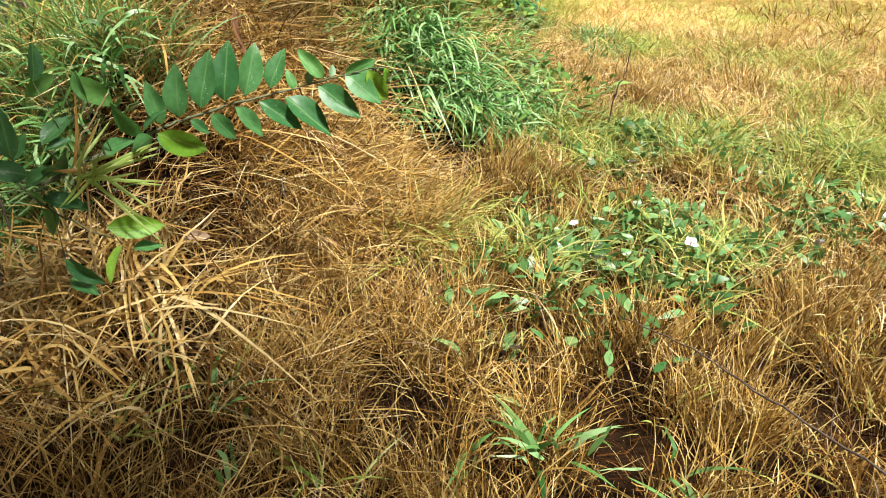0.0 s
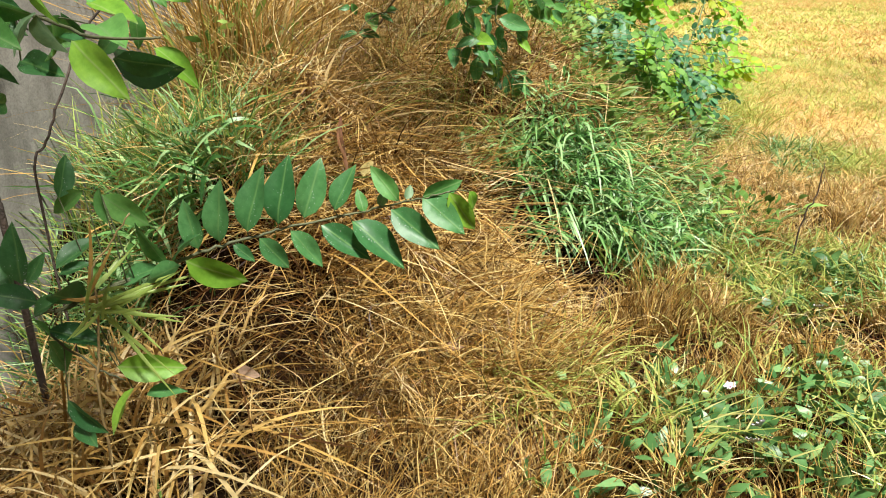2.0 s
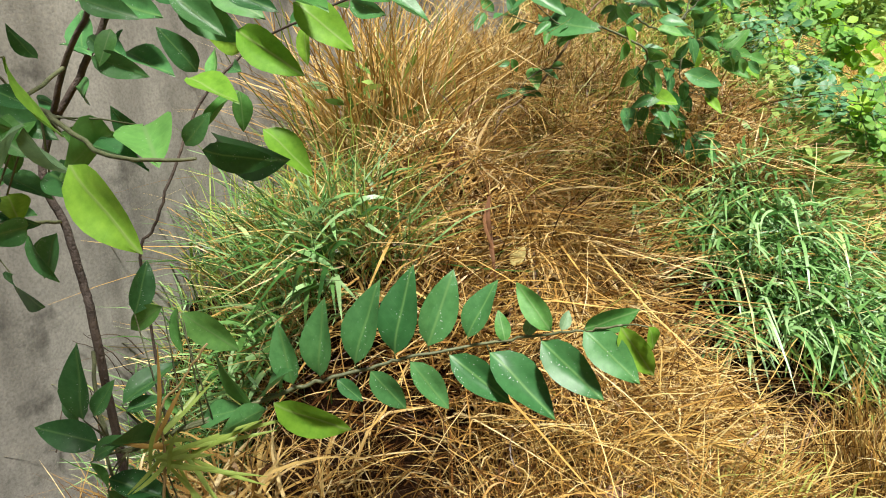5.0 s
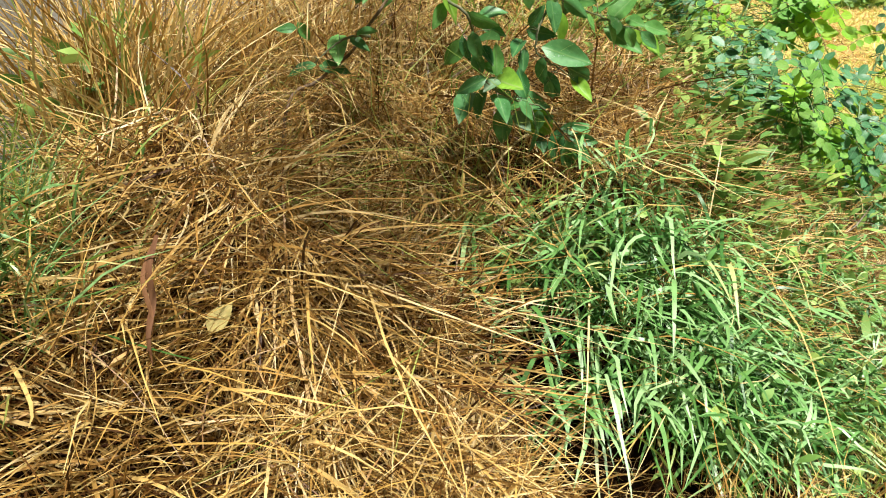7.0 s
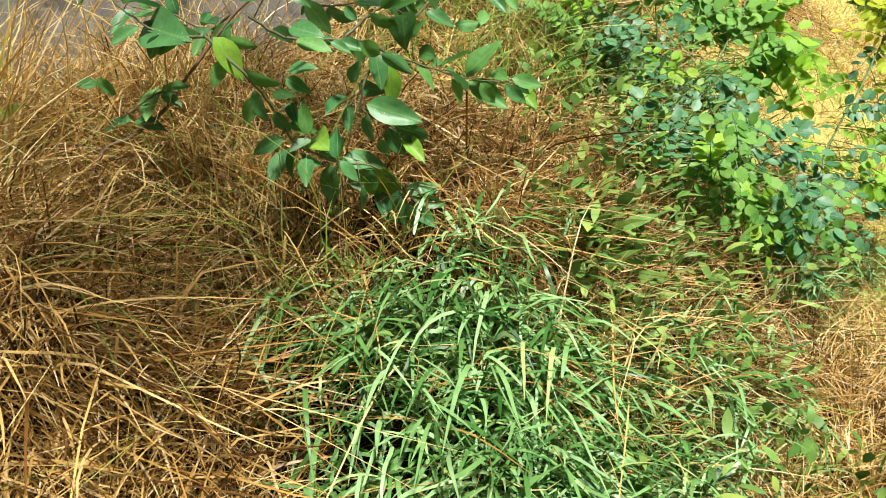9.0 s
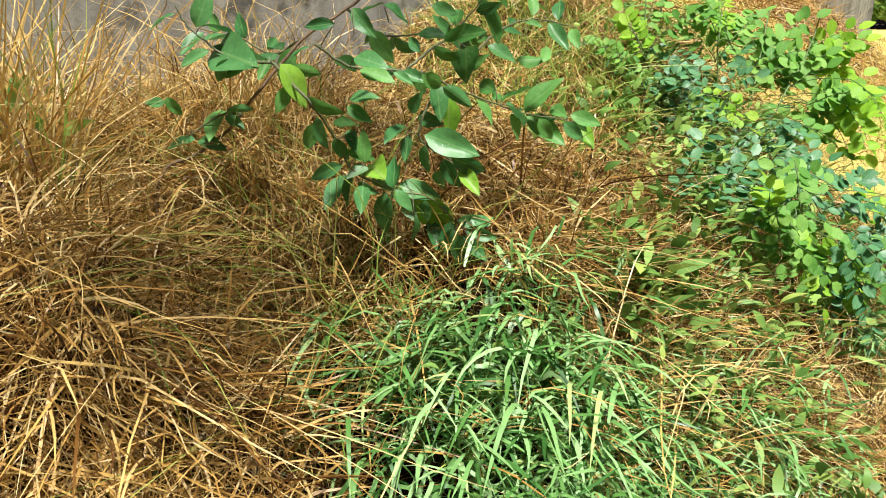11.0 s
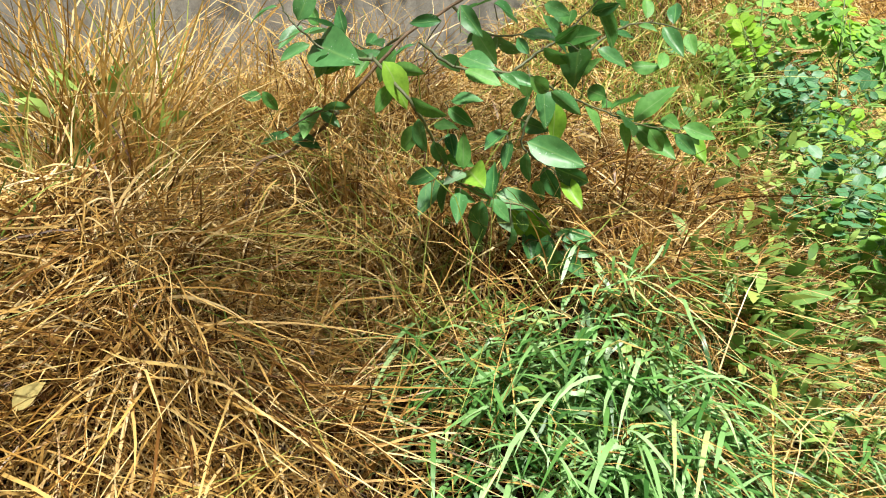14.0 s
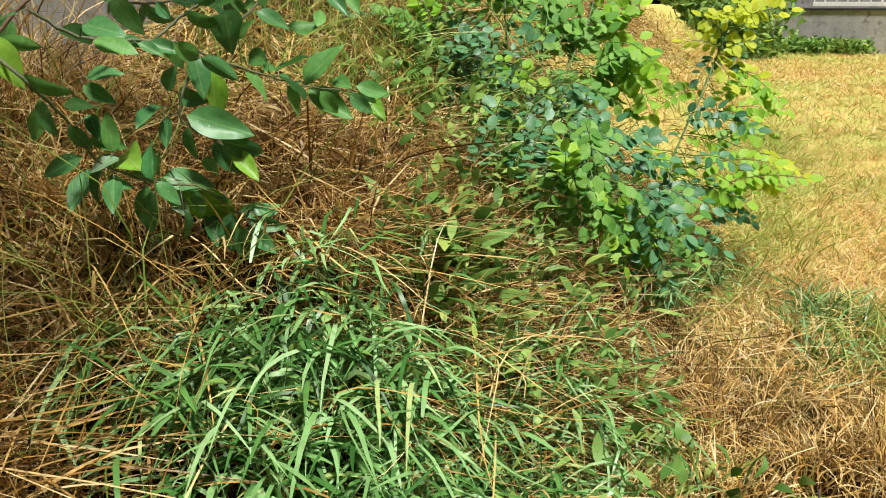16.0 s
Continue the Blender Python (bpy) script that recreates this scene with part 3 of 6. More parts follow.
def culms(n, keep, x0, x1, y0, y1, h0, h1, count, l0, l1, w0, w1, name, mat, label):
    """Leaning grass stems with blades set on alternate sides, arching over at the tips."""
    p = scatter(n, x0, x1, y0, y1, keep)
    root = np.stack([p[:, 0], p[:, 1], sward(p[:, 0], p[:, 1]) + 0.02], -1)
    nrm = slope_normal(p[:, 0], p[:, 1])
    d = unit(nrm * 0.7 + np.array([0.0, 0.0, 0.6]) + rng.normal(0, 0.3, (n, 3)))
    h = rng.uniform(h0, h1, n)
    own = np.repeat(np.arange(n), count)
    turn = np.tile(np.arange(count), n)
    s = 0.2 + 0.8 * (turn + rng.random(n * count)) / count
    a = rng.uniform(0, 6.3, n)[own] + math.pi * turn + rng.normal(0, 0.5, n * count)
    out = np.stack([np.cos(a), np.sin(a), np.zeros(n * count)], -1)
    base = root[own] + d[own] * (h[own] * s)[:, None]
    way = unit(d[own] * 0.75 + out * rng.uniform(0.5, 1.1, (n * count, 1)))
    bend = np.array([0, 0, -0.75]) * rng.uniform(0.4, 1.5, (n * count, 1)) + out * 0.2 + nrm[own] * np.array([0.2, 0.2, 0.0])
    length = rng.uniform(l0, l1, n * count) * (1.1 - 0.35 * s)
    ribbons(name + "_stems", root, d, h, np.full(n, 0.0035), rng.normal(0, 0.1, (n, 3)), GREEN_YELLOW, STRAND, "thin green stems of a grass clump", "grass")
    return ribbons(name, base, way, length, rng.uniform(w0, w1, n * count), bend, mat, LANCE, label, "grass", 0.6)


def gaps(x, y, s=0.0):
    """Tufts and hollows: 1 on a tuft, near 0 in a hollow."""
    v = 0.55 + 0.6 * wave(x + 0.07 * np.sin(9 * y), y, 11.0, 9.0, 2.2 + s) + 0.4 * wave(x, y + 0.05 * np.sin(13 * x), 21.0, 19.0, 0.7 + s)
    return np.clip(1.5 * v - 0.3, 0.02, 1)


def k_mound(x, y):
    hollow = 1 - 0.96 * np.clip((2.05 - y) / 0.3, 0, 1) * (1 - gaps(x, y))
    return on_bank(x, y) * (1 - 0.6 * blob(x, y, -0.42, 2.35, 0.45, 0.4, 0.3) * (1 - gaps(x, y, 1.3))) * (1 - 0.97 * green_bank(x, y)) * (1 - 0.7 * blob(x, y, -0.42, 3.78, 0.22, 0.25, 0.4)) * (1 - 0.75 * green_wall(x, y)) * (1 - 0.85 * crease(x, y)) * (1 - 0.85 * blob(x, y, 0.2, 3.75, 0.4, 0.65, 0.4)) * np.interp(y, (1.55, 1.95, 4.3, 4.5), (0.3, 1.0, 1.0, 0.55)) * hollow * (x > -1.66)


def k_lying(x, y):
    return k_mound(x, y) * np.interp(y, (1.3, 2.0, 2.5), (0.05, 0.2, 1.0)) * (1 - 0.9 * hollow(x, y)) * (0.3 + 0.7 * gaps(x, y, 0.9))


WITHERED = (0.5, 0.9, 1.0, 0.9, 0.75, 0.5, 0.08)
lying(14000, k_lying, -1.7, 0.6, 0.9, 6.2, 0.1, 0.36, 0.003, 0.0065, 0.14, 0.2, 0.7, "thatch", SHADED_THATCH, "reddish-brown rotting thatch under the straw, darkened for shade", -0.05, STALK)
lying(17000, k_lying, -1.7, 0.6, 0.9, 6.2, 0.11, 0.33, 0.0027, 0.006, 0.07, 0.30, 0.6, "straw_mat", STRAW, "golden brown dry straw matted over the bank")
lying(8000, lambda x, y: on_bank(x, y), -1.7, 0.9, 5.8, 12.0, 0.12, 0.4, 0.004, 0.008, 0.08, 0.55, 0.2, "far_bank_straw", STRAW, "brown dry straw over the far part of the bank", profile=STALK)
lying(6800, lambda x, y: k_lying(x, y) * (1 - 0.8 * along(x, y, [(-0.02, 3.0), (-0.28, 3.1), (-0.47, 3.28)], 0.14)) * np.interp(y, (2.3, 2.7), (0.08, 1.0)), -1.7, 0.6, 0.9, 6.2, 0.11, 0.32, 0.0028, 0.0064, 0.0, 0.24, 0.5, "bleached_straw", STRAW_PALE, "pale bleached straw lying on top of the bank")
standing(9000, k_mound, -1.66, 0.6, 0.9, 6.2, 0.14, 0.36, 0.0018, 0.0042, 0.75, 0.6, "bank_stalks", STRAW, "brown dry stalks bent over on the bank", "dry grass", STRAND, 0.02, 16, 0.06, deep=True)


def k_edge(x, y):
    return np.maximum(blob(x, y, -0.5, 1.35, 0.75, 0.6, 0.3), blob(x, y, -0.32, 2.05, 0.42, 0.62, 0.3)) * gaps(x, y, 0.3) * (1 - 0.93 * hollow(x, y))


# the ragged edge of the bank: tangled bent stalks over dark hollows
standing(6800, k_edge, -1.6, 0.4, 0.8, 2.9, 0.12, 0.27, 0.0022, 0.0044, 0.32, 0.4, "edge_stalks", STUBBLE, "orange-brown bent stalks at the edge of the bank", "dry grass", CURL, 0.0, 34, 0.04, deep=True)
lying(800, lambda x, y: blob(x, y, -0.5, 1.4, 0.85, 0.75, 0.3) * (0.25 + 0.75 * gaps(x, y, 0.3)), -1.6, 0.4, 1.0, 2.3, 0.12, 0.40, 0.002, 0.0042, 0.08, 0.35, 0.3, "edge_straw", STUBBLE, "orange-brown tangled straw at the edge of the bank", 0.05)
standing(4200, lambda x, y: blob(x, y, -0.48, 2.55, 0.42, 0.36, 0.3) * (0.04 + 0.96 * gaps(x, y, 1.3)), -1.1, 0.2, 2.0, 3.2, 0.14, 0.3, 0.0024, 0.005, 0.6, 0.5, "face_stalks", STUBBLE, "orange-brown stalks drooping over the face of the mound", "dry grass", CURL, 0.03, 20, 0.045)
standing(380, lambda x, y: blob(x, y, -1.05, 1.55, 0.42, 0.36, 0.3) * (x > -1.5), -1.5, 0.1, 1.0, 2.1, 0.16, 0.36, 0.006, 0.013, 0.8, 0.95, "edge_blades", STRAW_PALE, "pale withered broad grass blades bending over hollows", "dry grass", WITHERED, 0.05, 5, 0.05, 0.3)
standing(300, lambda x, y: blob(x, y, -1.05, 1.55, 0.42, 0.36, 0.3) * (x > -1.5), -1.5, 0.1, 1.0, 2.1, 0.16, 0.34, 0.005, 0.011, 0.8, 0.95, "brown_blades", STRAW, "brown withered broad grass blades below the sapling", "dry grass", WITHERED, 0.04, 5, 0.05, 0.3)
lying(300, lambda x, y: blob(x, y, -0.8, 1.2, 0.7, 0.5, 0.3), -1.6, 0.3, 0.95, 2.1, 0.2, 0.5, 0.0016, 0.003, 0.04, 0.45, 0.2, "crossing_straw", STRAW_PALE, "thin pale straws crossing over dark hollows", 0.06)


def k_tall(x, y):
    return on_bank(x, y) * blob(x, y, -1.15, 3.45, 0.42, 0.55, 0.4) * (x > -1.66)


def k_hang(x, y):
    return np.maximum(blob(x, y, -0.85, 3.2, 0.42, 0.4, 0.4), 0.6 * blob(x, y, -0.5, 4.2, 0.35, 0.45, 0.4)) * (1 - green_bank(x, y))


standing(2600, k_tall, -1.66, 0.3, 2.5, 6.0, 0.2, 0.46, 0.0024, 0.0055, 0.45, 0.65, "tall_dry_grass", STRAW, "tall straw-coloured dry grass leaning about before the wall", "dry grass", STRAND, 0.08, 0, 0.08)
standing(700, k_tall, -1.66, 0.3, 2.5, 6.0, 0.2, 0.5, 0.0024, 0.0055, 0.35, 0.35, "brown_stalks", STRAW_PALE, "brown broken stalks among tall dry grass", "dry grass", STRAND, 0.06, 0, 0.08)
standing(2600, lambda x, y: k_hang(x, y) * (1 - 0.6 * crease(x, y)) * (0.2 + 0.8 * gaps(x, y, 2.3)), -1.6, 0.2, 2.6, 4.8, 0.18, 0.36, 0.003, 0.007, 0.6, 0.8, "hanging_straw", STRAW, "brown straw hanging down the face of the bank", "dry grass", STRAND, 0.10, 14, 0.05)
standing(220, lambda x, y: blob(x, y, -0.72, 3.2, 0.4, 0.3, 0.4), -1.4, 0.0, 2.7, 3.8, 0.14, 0.28, 0.004, 0.009, 0.6, 0.9, "withered_leaves", STRAW_PALE, "long curled withered blades hanging into the hollow", "dry grass", WITHERED, 0.10, 4, 0.05, 0.2)
standing(90, green_bank, -0.75, 0.8, 2.9, 4.8, 0.16, 0.3, 0.003, 0.006, 0.6, 1.0, "clump_straw", STRAW_PALE, "pale dry stems among the broad green grass", "dry grass", STRAND, 0.12, 0)
standing(80, lambda x, y: blob(x, y, -1.3, 2.75, 0.26, 0.5, 0.4), -1.66, -0.9, 2.1, 3.6, 0.3, 0.55, 0.002, 0.004, 0.2, 0.35, "wall_stems", GREEN_YELLOW, "tall thin grass stems in front of the wall", "grass", STRAND, 0.05, 0, 0.06)
standing(500, k_tall, -1.66, 0.3, 2.5, 6.0, 0.3, 0.6, 0.0018, 0.0036, 0.45, 0.8, "seed_stems", GREEN_YELLOW, "thin green seed stems among tall dry grass", "grass", STRAND, 0.0, 0, 0.07)
standing(90, lambda x, y: blob(x, y, -0.62, 3.5, 0.3, 0.22, 0.4), -1.2, 0.0, 3.1, 4.0, 0.45, 0.8, 0.0022, 0.0042, 0.3, 0.6, "bush_stems", GREEN_YELLOW, "long pale green grass stems arching through the bush", "grass", STRAND, 0.05, 5, 0.06)
standing(1300, lambda x, y: blob(x, y, -1.38, 3.6, 0.26, 0.7, 0.3) * (x > -1.66), -1.66, -1.0, 2.6, 4.6, 0.35, 0.75, 0.002, 0.0048, 0.35, 0.8, "wall_straw", STRAW_PALE, "tall thin straw leaning in front of the wall", "dry grass", STRAND, 0.05, 0, 0.07)
standing(560, lambda x, y: blob(x, y, -1.38, 3.02, 0.12, 0.16, 0.4) * (x > -1.66), -1.66, -1.2, 2.6, 3.4, 0.55, 1.0, 0.0035, 0.008, 0.2, 0.4, "dry_bundle", STRAW_PALE, "bundle of broad pale dry stalks against the wall", "dry grass", STRAND, 0.05, 0, 0.05, 0.2)
standing(60, lambda x, y: blob(x, y, -1.38, 2.98, 0.15, 0.18, 0.4), -1.66, -1.2, 2.6, 3.4, 0.5, 0.95, 0.003, 0.007, 0.12, 0.25, "bundle_grass", GREEN_YELLOW, "green grass growing through the dry stalks", "grass", STRAND, 0.05, 0, 0.05, 0.2)
standing(100, lambda x, y: blob(x, y, -1.36, 2.97, 0.13, 0.14, 0.4), -1.66, -1.2, 2.6, 3.4, 0.06, 0.1, 0.022, 0.036, 1.0, 0.4, "bundle_leaves", WEED, "green leaves climbing through the dry stalks", "weeds", (0.08, 0.8, 1.0, 0.75, 0.04), 0.5, 4, 0.05, 0.4)


def k_field(x, y):
    return (1 - on_bank(x, y)) * (1 - 0.6 * green_field(x, y)) * np.clip(1.2 - (y - 2) / 9, 0.3, 1) * np.interp(y, (4.4, 5.8), (0.3, 1.0)) * (0.6 + 0.4 * gaps(x * 0.7, y * 0.7, 1.0))


def k_field_near(x, y):
    return (1 - on_bank(x, y)) * (1 - 0.5 * green_field(x, y)) * (0.15 + 0.85 * gaps(x, y)) * (1 - 0.9 * hollow(x, y))


lying(8000, lambda x, y: k_field_near(x, y) * np.interp(y, (2.6, 3.4), (0.35, 1.0)), -0.2, 2.8, 0.7, 5.7, 0.07, 0.28, 0.0020, 0.0042, 0.06, 0.4, 0.3, "field_straw", STUBBLE, "orange-brown short straw tangled on the field", 0.05)
lying(11000, lambda x, y: (1 - on_bank(x, y)) * np.interp(y, (4.0, 5.6), (1.0, 0.2)), -0.2, 2.8, 0.7, 5.6, 0.05, 0.2, 0.0026, 0.0055, 0.06, 0.25, 0.3, "field_thatch", SHADED_THATCH, "reddish-brown rotting thatch on the field, darkened for shade", -0.03, STALK)
standing(22000, lambda x, y: k_field_near(x, y) * np.interp(y, (3.3, 4.4), (1.0, 0.2)), -0.2, 2.8, 0.7, 5.7, 0.08, 0.18, 0.0022, 0.0044, 0.35, 0.4, "field_stubble", STUBBLE, "orange-brown stubble in curled tufts over the field", "dry grass", CURL, 0.01, 30, 0.036, deep=True)
standing(18000, lambda x, y: k_field_near(x, y) * np.interp(y, (3.4, 4.6), (1.0, 0.5)), -0.2, 2.6, 0.7, 4.6, 0.13, 0.26, 0.0022, 0.0044, 0.22, 0.25, "stubble_tufts", STUBBLE, "tall orange-brown tufts standing out of the stubble", "dry grass", CURL, 0.0, 70, 0.032, deep=True)
standing(17000, lambda x, y: (1 - on_bank(x, y)) * np.maximum(np.interp(y, (3.0, 3.6), (0.1, 1.0)), np.interp(x, (0.8, 1.5), (0.0, 0.8))) * (1 - 0.7 * green_field(x, y)), 0.2, 2.8, 1.8, 5.8, 0.07, 0.16, 0.0026, 0.005, 0.6, 0.6, "golden_stubble", SUNLIT_STUBBLE, "golden stubble lightened for sunlight on the sunny side of the field", "dry grass", CURL, 0.03, 12, 0.05)
standing(620, lambda x, y: blob(x, y, 0.30, 2.97, 0.12, 0.10, 0.4), 0.1, 0.5, 2.8, 3.2, 0.18, 0.30, 0.0024, 0.0045, 0.16, 0.22, "dry_tuft", STUBBLE, "tall dry brown tuft at the foot of the bank", "dry grass", CURL, 0.0, 90, 0.05, deep=True)
lying(22000, k_field, 0.2, 6.0, 4.4, 10.5, 0.04, 0.13, 0.0028, 0.0055, 0.05, 0.5, 0.2, "far_straw", SUNLIT_STUBBLE, "pale golden straw over the open field, lightened for sunlight", profile=STALK)
standing(46000, k_field, 0.2, 6.0, 4.4, 10.5, 0.05, 0.12, 0.0028, 0.0052, 0.7, 0.6, "far_stubble", SUNLIT_STUBBLE, "pale golden stubble over the open field, lightened for sunlight", "dry grass", STALK, 0.0, 9, 0.06, deep=True)


def k_far(x, y):
    return np.clip(0.5 + 0.35 * wave(x, y, 1.1, 0.8, 0.5) + 0.3 * wave(x, y, 2.9, 1.7, 1.5), 0.1, 1)


standing(26000, k_far, -1.0, 7, 10.0, 22.8, 0.05, 0.13, 0.007, 0.014, 0.8, 0.5, "distant_stubble", SUNLIT_STUBBLE, "golden stubble in the distant field, lightened for sunlight", "dry grass", STALK, 0.0, 4, 0.12)
standing(24000, lambda x, y: 1.05 - k_far(x, y) * 0.9, -1.0, 7, 6.5, 22.8, 0.05, 0.14, 0.007, 0.014, 0.8, 0.5, "distant_grass", SUNLIT_GREEN, "yellow-green grass in the distant field", "grass", BLADE, 0.0, 4, 0.12)

culms(175, lambda x, y: blob(x, y, -0.15, 3.50, 0.31, 0.32, 0.22) * (1 - along(x, y, [(0.06, 3.02), (-0.20, 3.12), (-0.40, 3.27)], 0.14)), -0.75, 0.8, 2.9, 4.8, 0.10, 0.27, 6, 0.15, 0.27, 0.0085, 0.0135, "broad_grass", GREEN, "bright green broad-bladed grass clump on the bank")
culms(230, lambda x, y: np.maximum(blob(x, y, 0.24, 3.60, 0.24, 0.34, 0.3), 0.35 * blob(x, y, 0.26, 3.9, 0.3, 0.4, 0.4)), -0.3, 0.9, 2.9, 4.8, 0.08, 0.20, 5, 0.10, 0.21, 0.0065, 0.0115, "side_grass", GREEN, "bright green grass clump at the foot of the bank")
culms(36, lambda x, y: blob(x, y, -1.15, 2.22, 0.14, 0.24, 0.3), -1.5, -0.8, 1.7, 2.8, 0.10, 0.2, 5, 0.12, 0.2, 0.010, 0.016, "mound_grass", GREEN, "broad pale green grass between mound and wall")
standing(300, lambda x, y: blob(x, y, 0.22, 3.7, 0.36, 0.5, 0.5), -0.75, 0.9, 2.9, 5.0, 0.1, 0.24, 0.004, 0.009, 0.5, 0.65, "drooping_grass", GREEN, "drooping green grass among dry stems", "grass", STRAND, 0.1, 6, 0.07, 0.4)
standing(700, lambda x, y: blob(x, y, 0.22, 3.85, 0.42, 0.65, 0.5), -0.75, 0.9, 2.9, 5.0, 0.08, 0.18, 0.003, 0.008, 0.55, 0.6, "mixed_grass", GREEN_YELLOW, "yellow-green grass mixed into dry stems on the bank", "grass", STRAND, 0.05, 6, 0.06, 0.4)
standing(160, lambda x, y: blob(x, y, 0.10, 3.75, 0.10, 0.4, 0.4) * (1 - green_bank(x, y)), -0.4, 0.9, 3.0, 4.9, 0.18, 0.40, 0.002, 0.005, 0.6, 0.9, "drooping_straw", STRAW_PALE, "pale dry stems drooping between the green clumps", "dry grass", STRAND, 0.12, 8, 0.05)
lying(300, lambda x, y: blob(x, y, 0.15, 3.9, 0.5, 0.6, 0.4) * (1 - green_bank(x, y)) * (1 - green_side(x, y)), -0.6, 0.9, 3.0, 5.0, 0.1, 0.28, 0.0022, 0.0048, 0.0, 0.4, 0.2, "slope_straw", STRAW, "reddish-brown dry stems tangled over the slope", 0.08)
standing(2600, lambda x, y: np.maximum(blob(x, y, 0.0, 3.88, 0.17, 0.22, 0.3), 0.6 * blob(x, y, 0.34, 4.05, 0.22, 0.4, 0.3)) * (0.2 + 0.8 * gaps(x, y, 3.3)), -0.4, 0.9, 3.2, 4.8, 0.09, 0.2, 0.0022, 0.0045, 0.8, 0.8, "slope_curls", STRAW, "reddish-brown curled dry stems on the slope", "dry grass", CURL, 0.08, 16, 0.045)


def k_outer(x, y):
    inner = (x < 2.5) & (y > 0.75)
    return np.where(inner | (y > 10), 0.0, 1.0)


lying(10000, k_outer, -1.7, 7.0, -4.0, 10.0, 0.08, 0.3, 0.005, 0.011, 0.04, 0.3, 0.3, "outer_straw", STUBBLE, "golden straw over the wider field", profile=STALK)
standing(30000, k_outer, -1.7, 7.0, -4.0, 10.0, 0.07, 0.2, 0.005, 0.010, 0.5, 0.5, "outer_stubble", STUBBLE, "golden stubble over the wider field", "dry grass", STALK, 0.0, 20, 0.05)
standing(1500, green_wall, -1.68, -0.8, 1.9, 3.2, 0.16, 0.36, 0.003, 0.007, 0.4, 0.5, "wall_grass", GREEN, "fine green grass growing between mound and wall", "grass", STRAND, 0.05, 8, 0.06, 0.4)
standing(800, green_wall, -1.68, -0.8, 1.9, 3.2, 0.14, 0.38, 0.0025, 0.006, 0.35, 0.4, "thin_wall_grass", GREEN_YELLOW, "thin yellow-green grass between mound and wall", "grass", STRAND, 0.06, 7, 0.06, 0.3)
standing(400, green_wall, -1.68, -0.8, 1.9, 3.2, 0.14, 0.4, 0.002, 0.005, 0.5, 0.5, "dry_wall_grass", STRAW_PALE, "dry stems among green grass by the wall", "dry grass", STRAND, 0.05, 7, 0.06)
standing(6500, lambda x, y: green_field(x, y) * (0.15 + 0.85 * gaps(x, y, 1.7)), -0.4, 3.0, 1.8, 5.8, 0.09, 0.22, 0.0035, 0.008, 0.6, 0.65, "field_grass", SUNLIT_GREEN, "green grass patches on the field", "grass", CURL, 0.03, 10, 0.045, 0.4)
standing(1500, lambda x, y: blob(x, y, 1.05, 5.2, 0.2, 0.32, 0.4) + blob(x, y, 1.0, 3.45, 0.5, 0.25, 0.4) + 0.7 * blob(x, y, 1.75, 3.2, 0.35, 0.35), 0.3, 2.4, 2.6, 5.9, 0.08, 0.17, 0.005, 0.009, 0.6, 0.65, "grass_tuft", GREEN, "fresh green grass tufts in the stubble", "grass", CURL, 0.03, 12, 0.05, 0.4)
standing(18000, lambda x, y: (1 - on_bank(x, y)) * np.clip(0.12 + 0.25 * np.clip(x - 0.7, 0, 1) * np.clip(y - 2.2, 0, 1) + 0.5 * wave(x, y, 2.3, 1.9, 1.0) + 0.13 * (y - 3), 0.02, 1), -0.1, 6, 1.0, 10, 0.05, 0.14, 0.0035, 0.007, 0.6, 0.6, "sparse_grass", SUNLIT_GREEN, "sparse yellow-green grass among the stubble", "grass", BLADE, 0.02, 7, 0.04, 0.4)
standing(5000, lambda x, y: np.maximum(blob(x, y, 0.72, 7.6, 0.3, 1.9, 0.35), 0.7 * blob(x, y, 0.6, 5.6, 0.2, 0.4, 0.3)), 0.2, 2.2, 4.8, 9.9, 0.06, 0.16, 0.005, 0.010, 0.6, 0.5, "sunny_grass", SUNLIT_GREEN, "bright yellow-green grass beside the shrubs", "grass", BLADE, 0.02, 9, 0.06, 0.4)
culms(70, lambda x, y: np.maximum(blob(x, y, 0.36, 5.08, 0.15, 0.13, 0.3), 0.6 * blob(x, y, 0.55, 5.5, 0.1, 0.14, 0.3)), 0.1, 0.9, 4.6, 5.9, 0.06, 0.16, 5, 0.09, 0.17, 0.006, 0.010, "shrub_foot_grass", GREEN, "bluish green grass at the foot of the shrubs")
standing(120, lambda x, y: on_bank(x, y) * 1.0, -1.5, 0.5, 1.0, 5.0, 0.1, 0.26, 0.004, 0.009, 0.7, 0.6, "stray_green_blades", GREEN_YELLOW, "stray green blades poking through the straw", "grass", CURL, 0.05, 5, 0.03, 0.4)


def k_broad(x, y):
    spots = ((-0.46, 1.40), (-0.42, 1.21), (-0.32, 1.12), (0.04, 1.22), (0.24, 1.32), (0.52, 1.28), (0.56, 1.10))
    return sum(blob(x, y, sx, sy, 0.07, 0.06, 0.4) for sx, sy in spots)


standing(64, k_broad, -0.6, 0.7, 1.0, 1.6, 0.08, 0.14, 0.010, 0.018, 1.0, 0.6, "stray_broad_blades", GREEN, "single broad green blades among the stubble", "grass", (0.3, 0.9, 1.0, 0.8, 0.5, 0.05), 0.06, 3, 0.03, 0.6)


def k_weed(x, y):
    g = blob(x, y, 0.72, 2.35, 0.42, 0.34)
    g = np.maximum(g, 0.7 * blob(x, y, 0.95, 3.3, 0.5, 0.22))
    g = np.maximum(g, 0.25 * blob(x, y, 0.3, 2.0, 0.3, 0.4))
    g = np.maximum(g, 0.6 * blob(x, y, 1.5, 2.7, 0.35, 0.3))
    return g


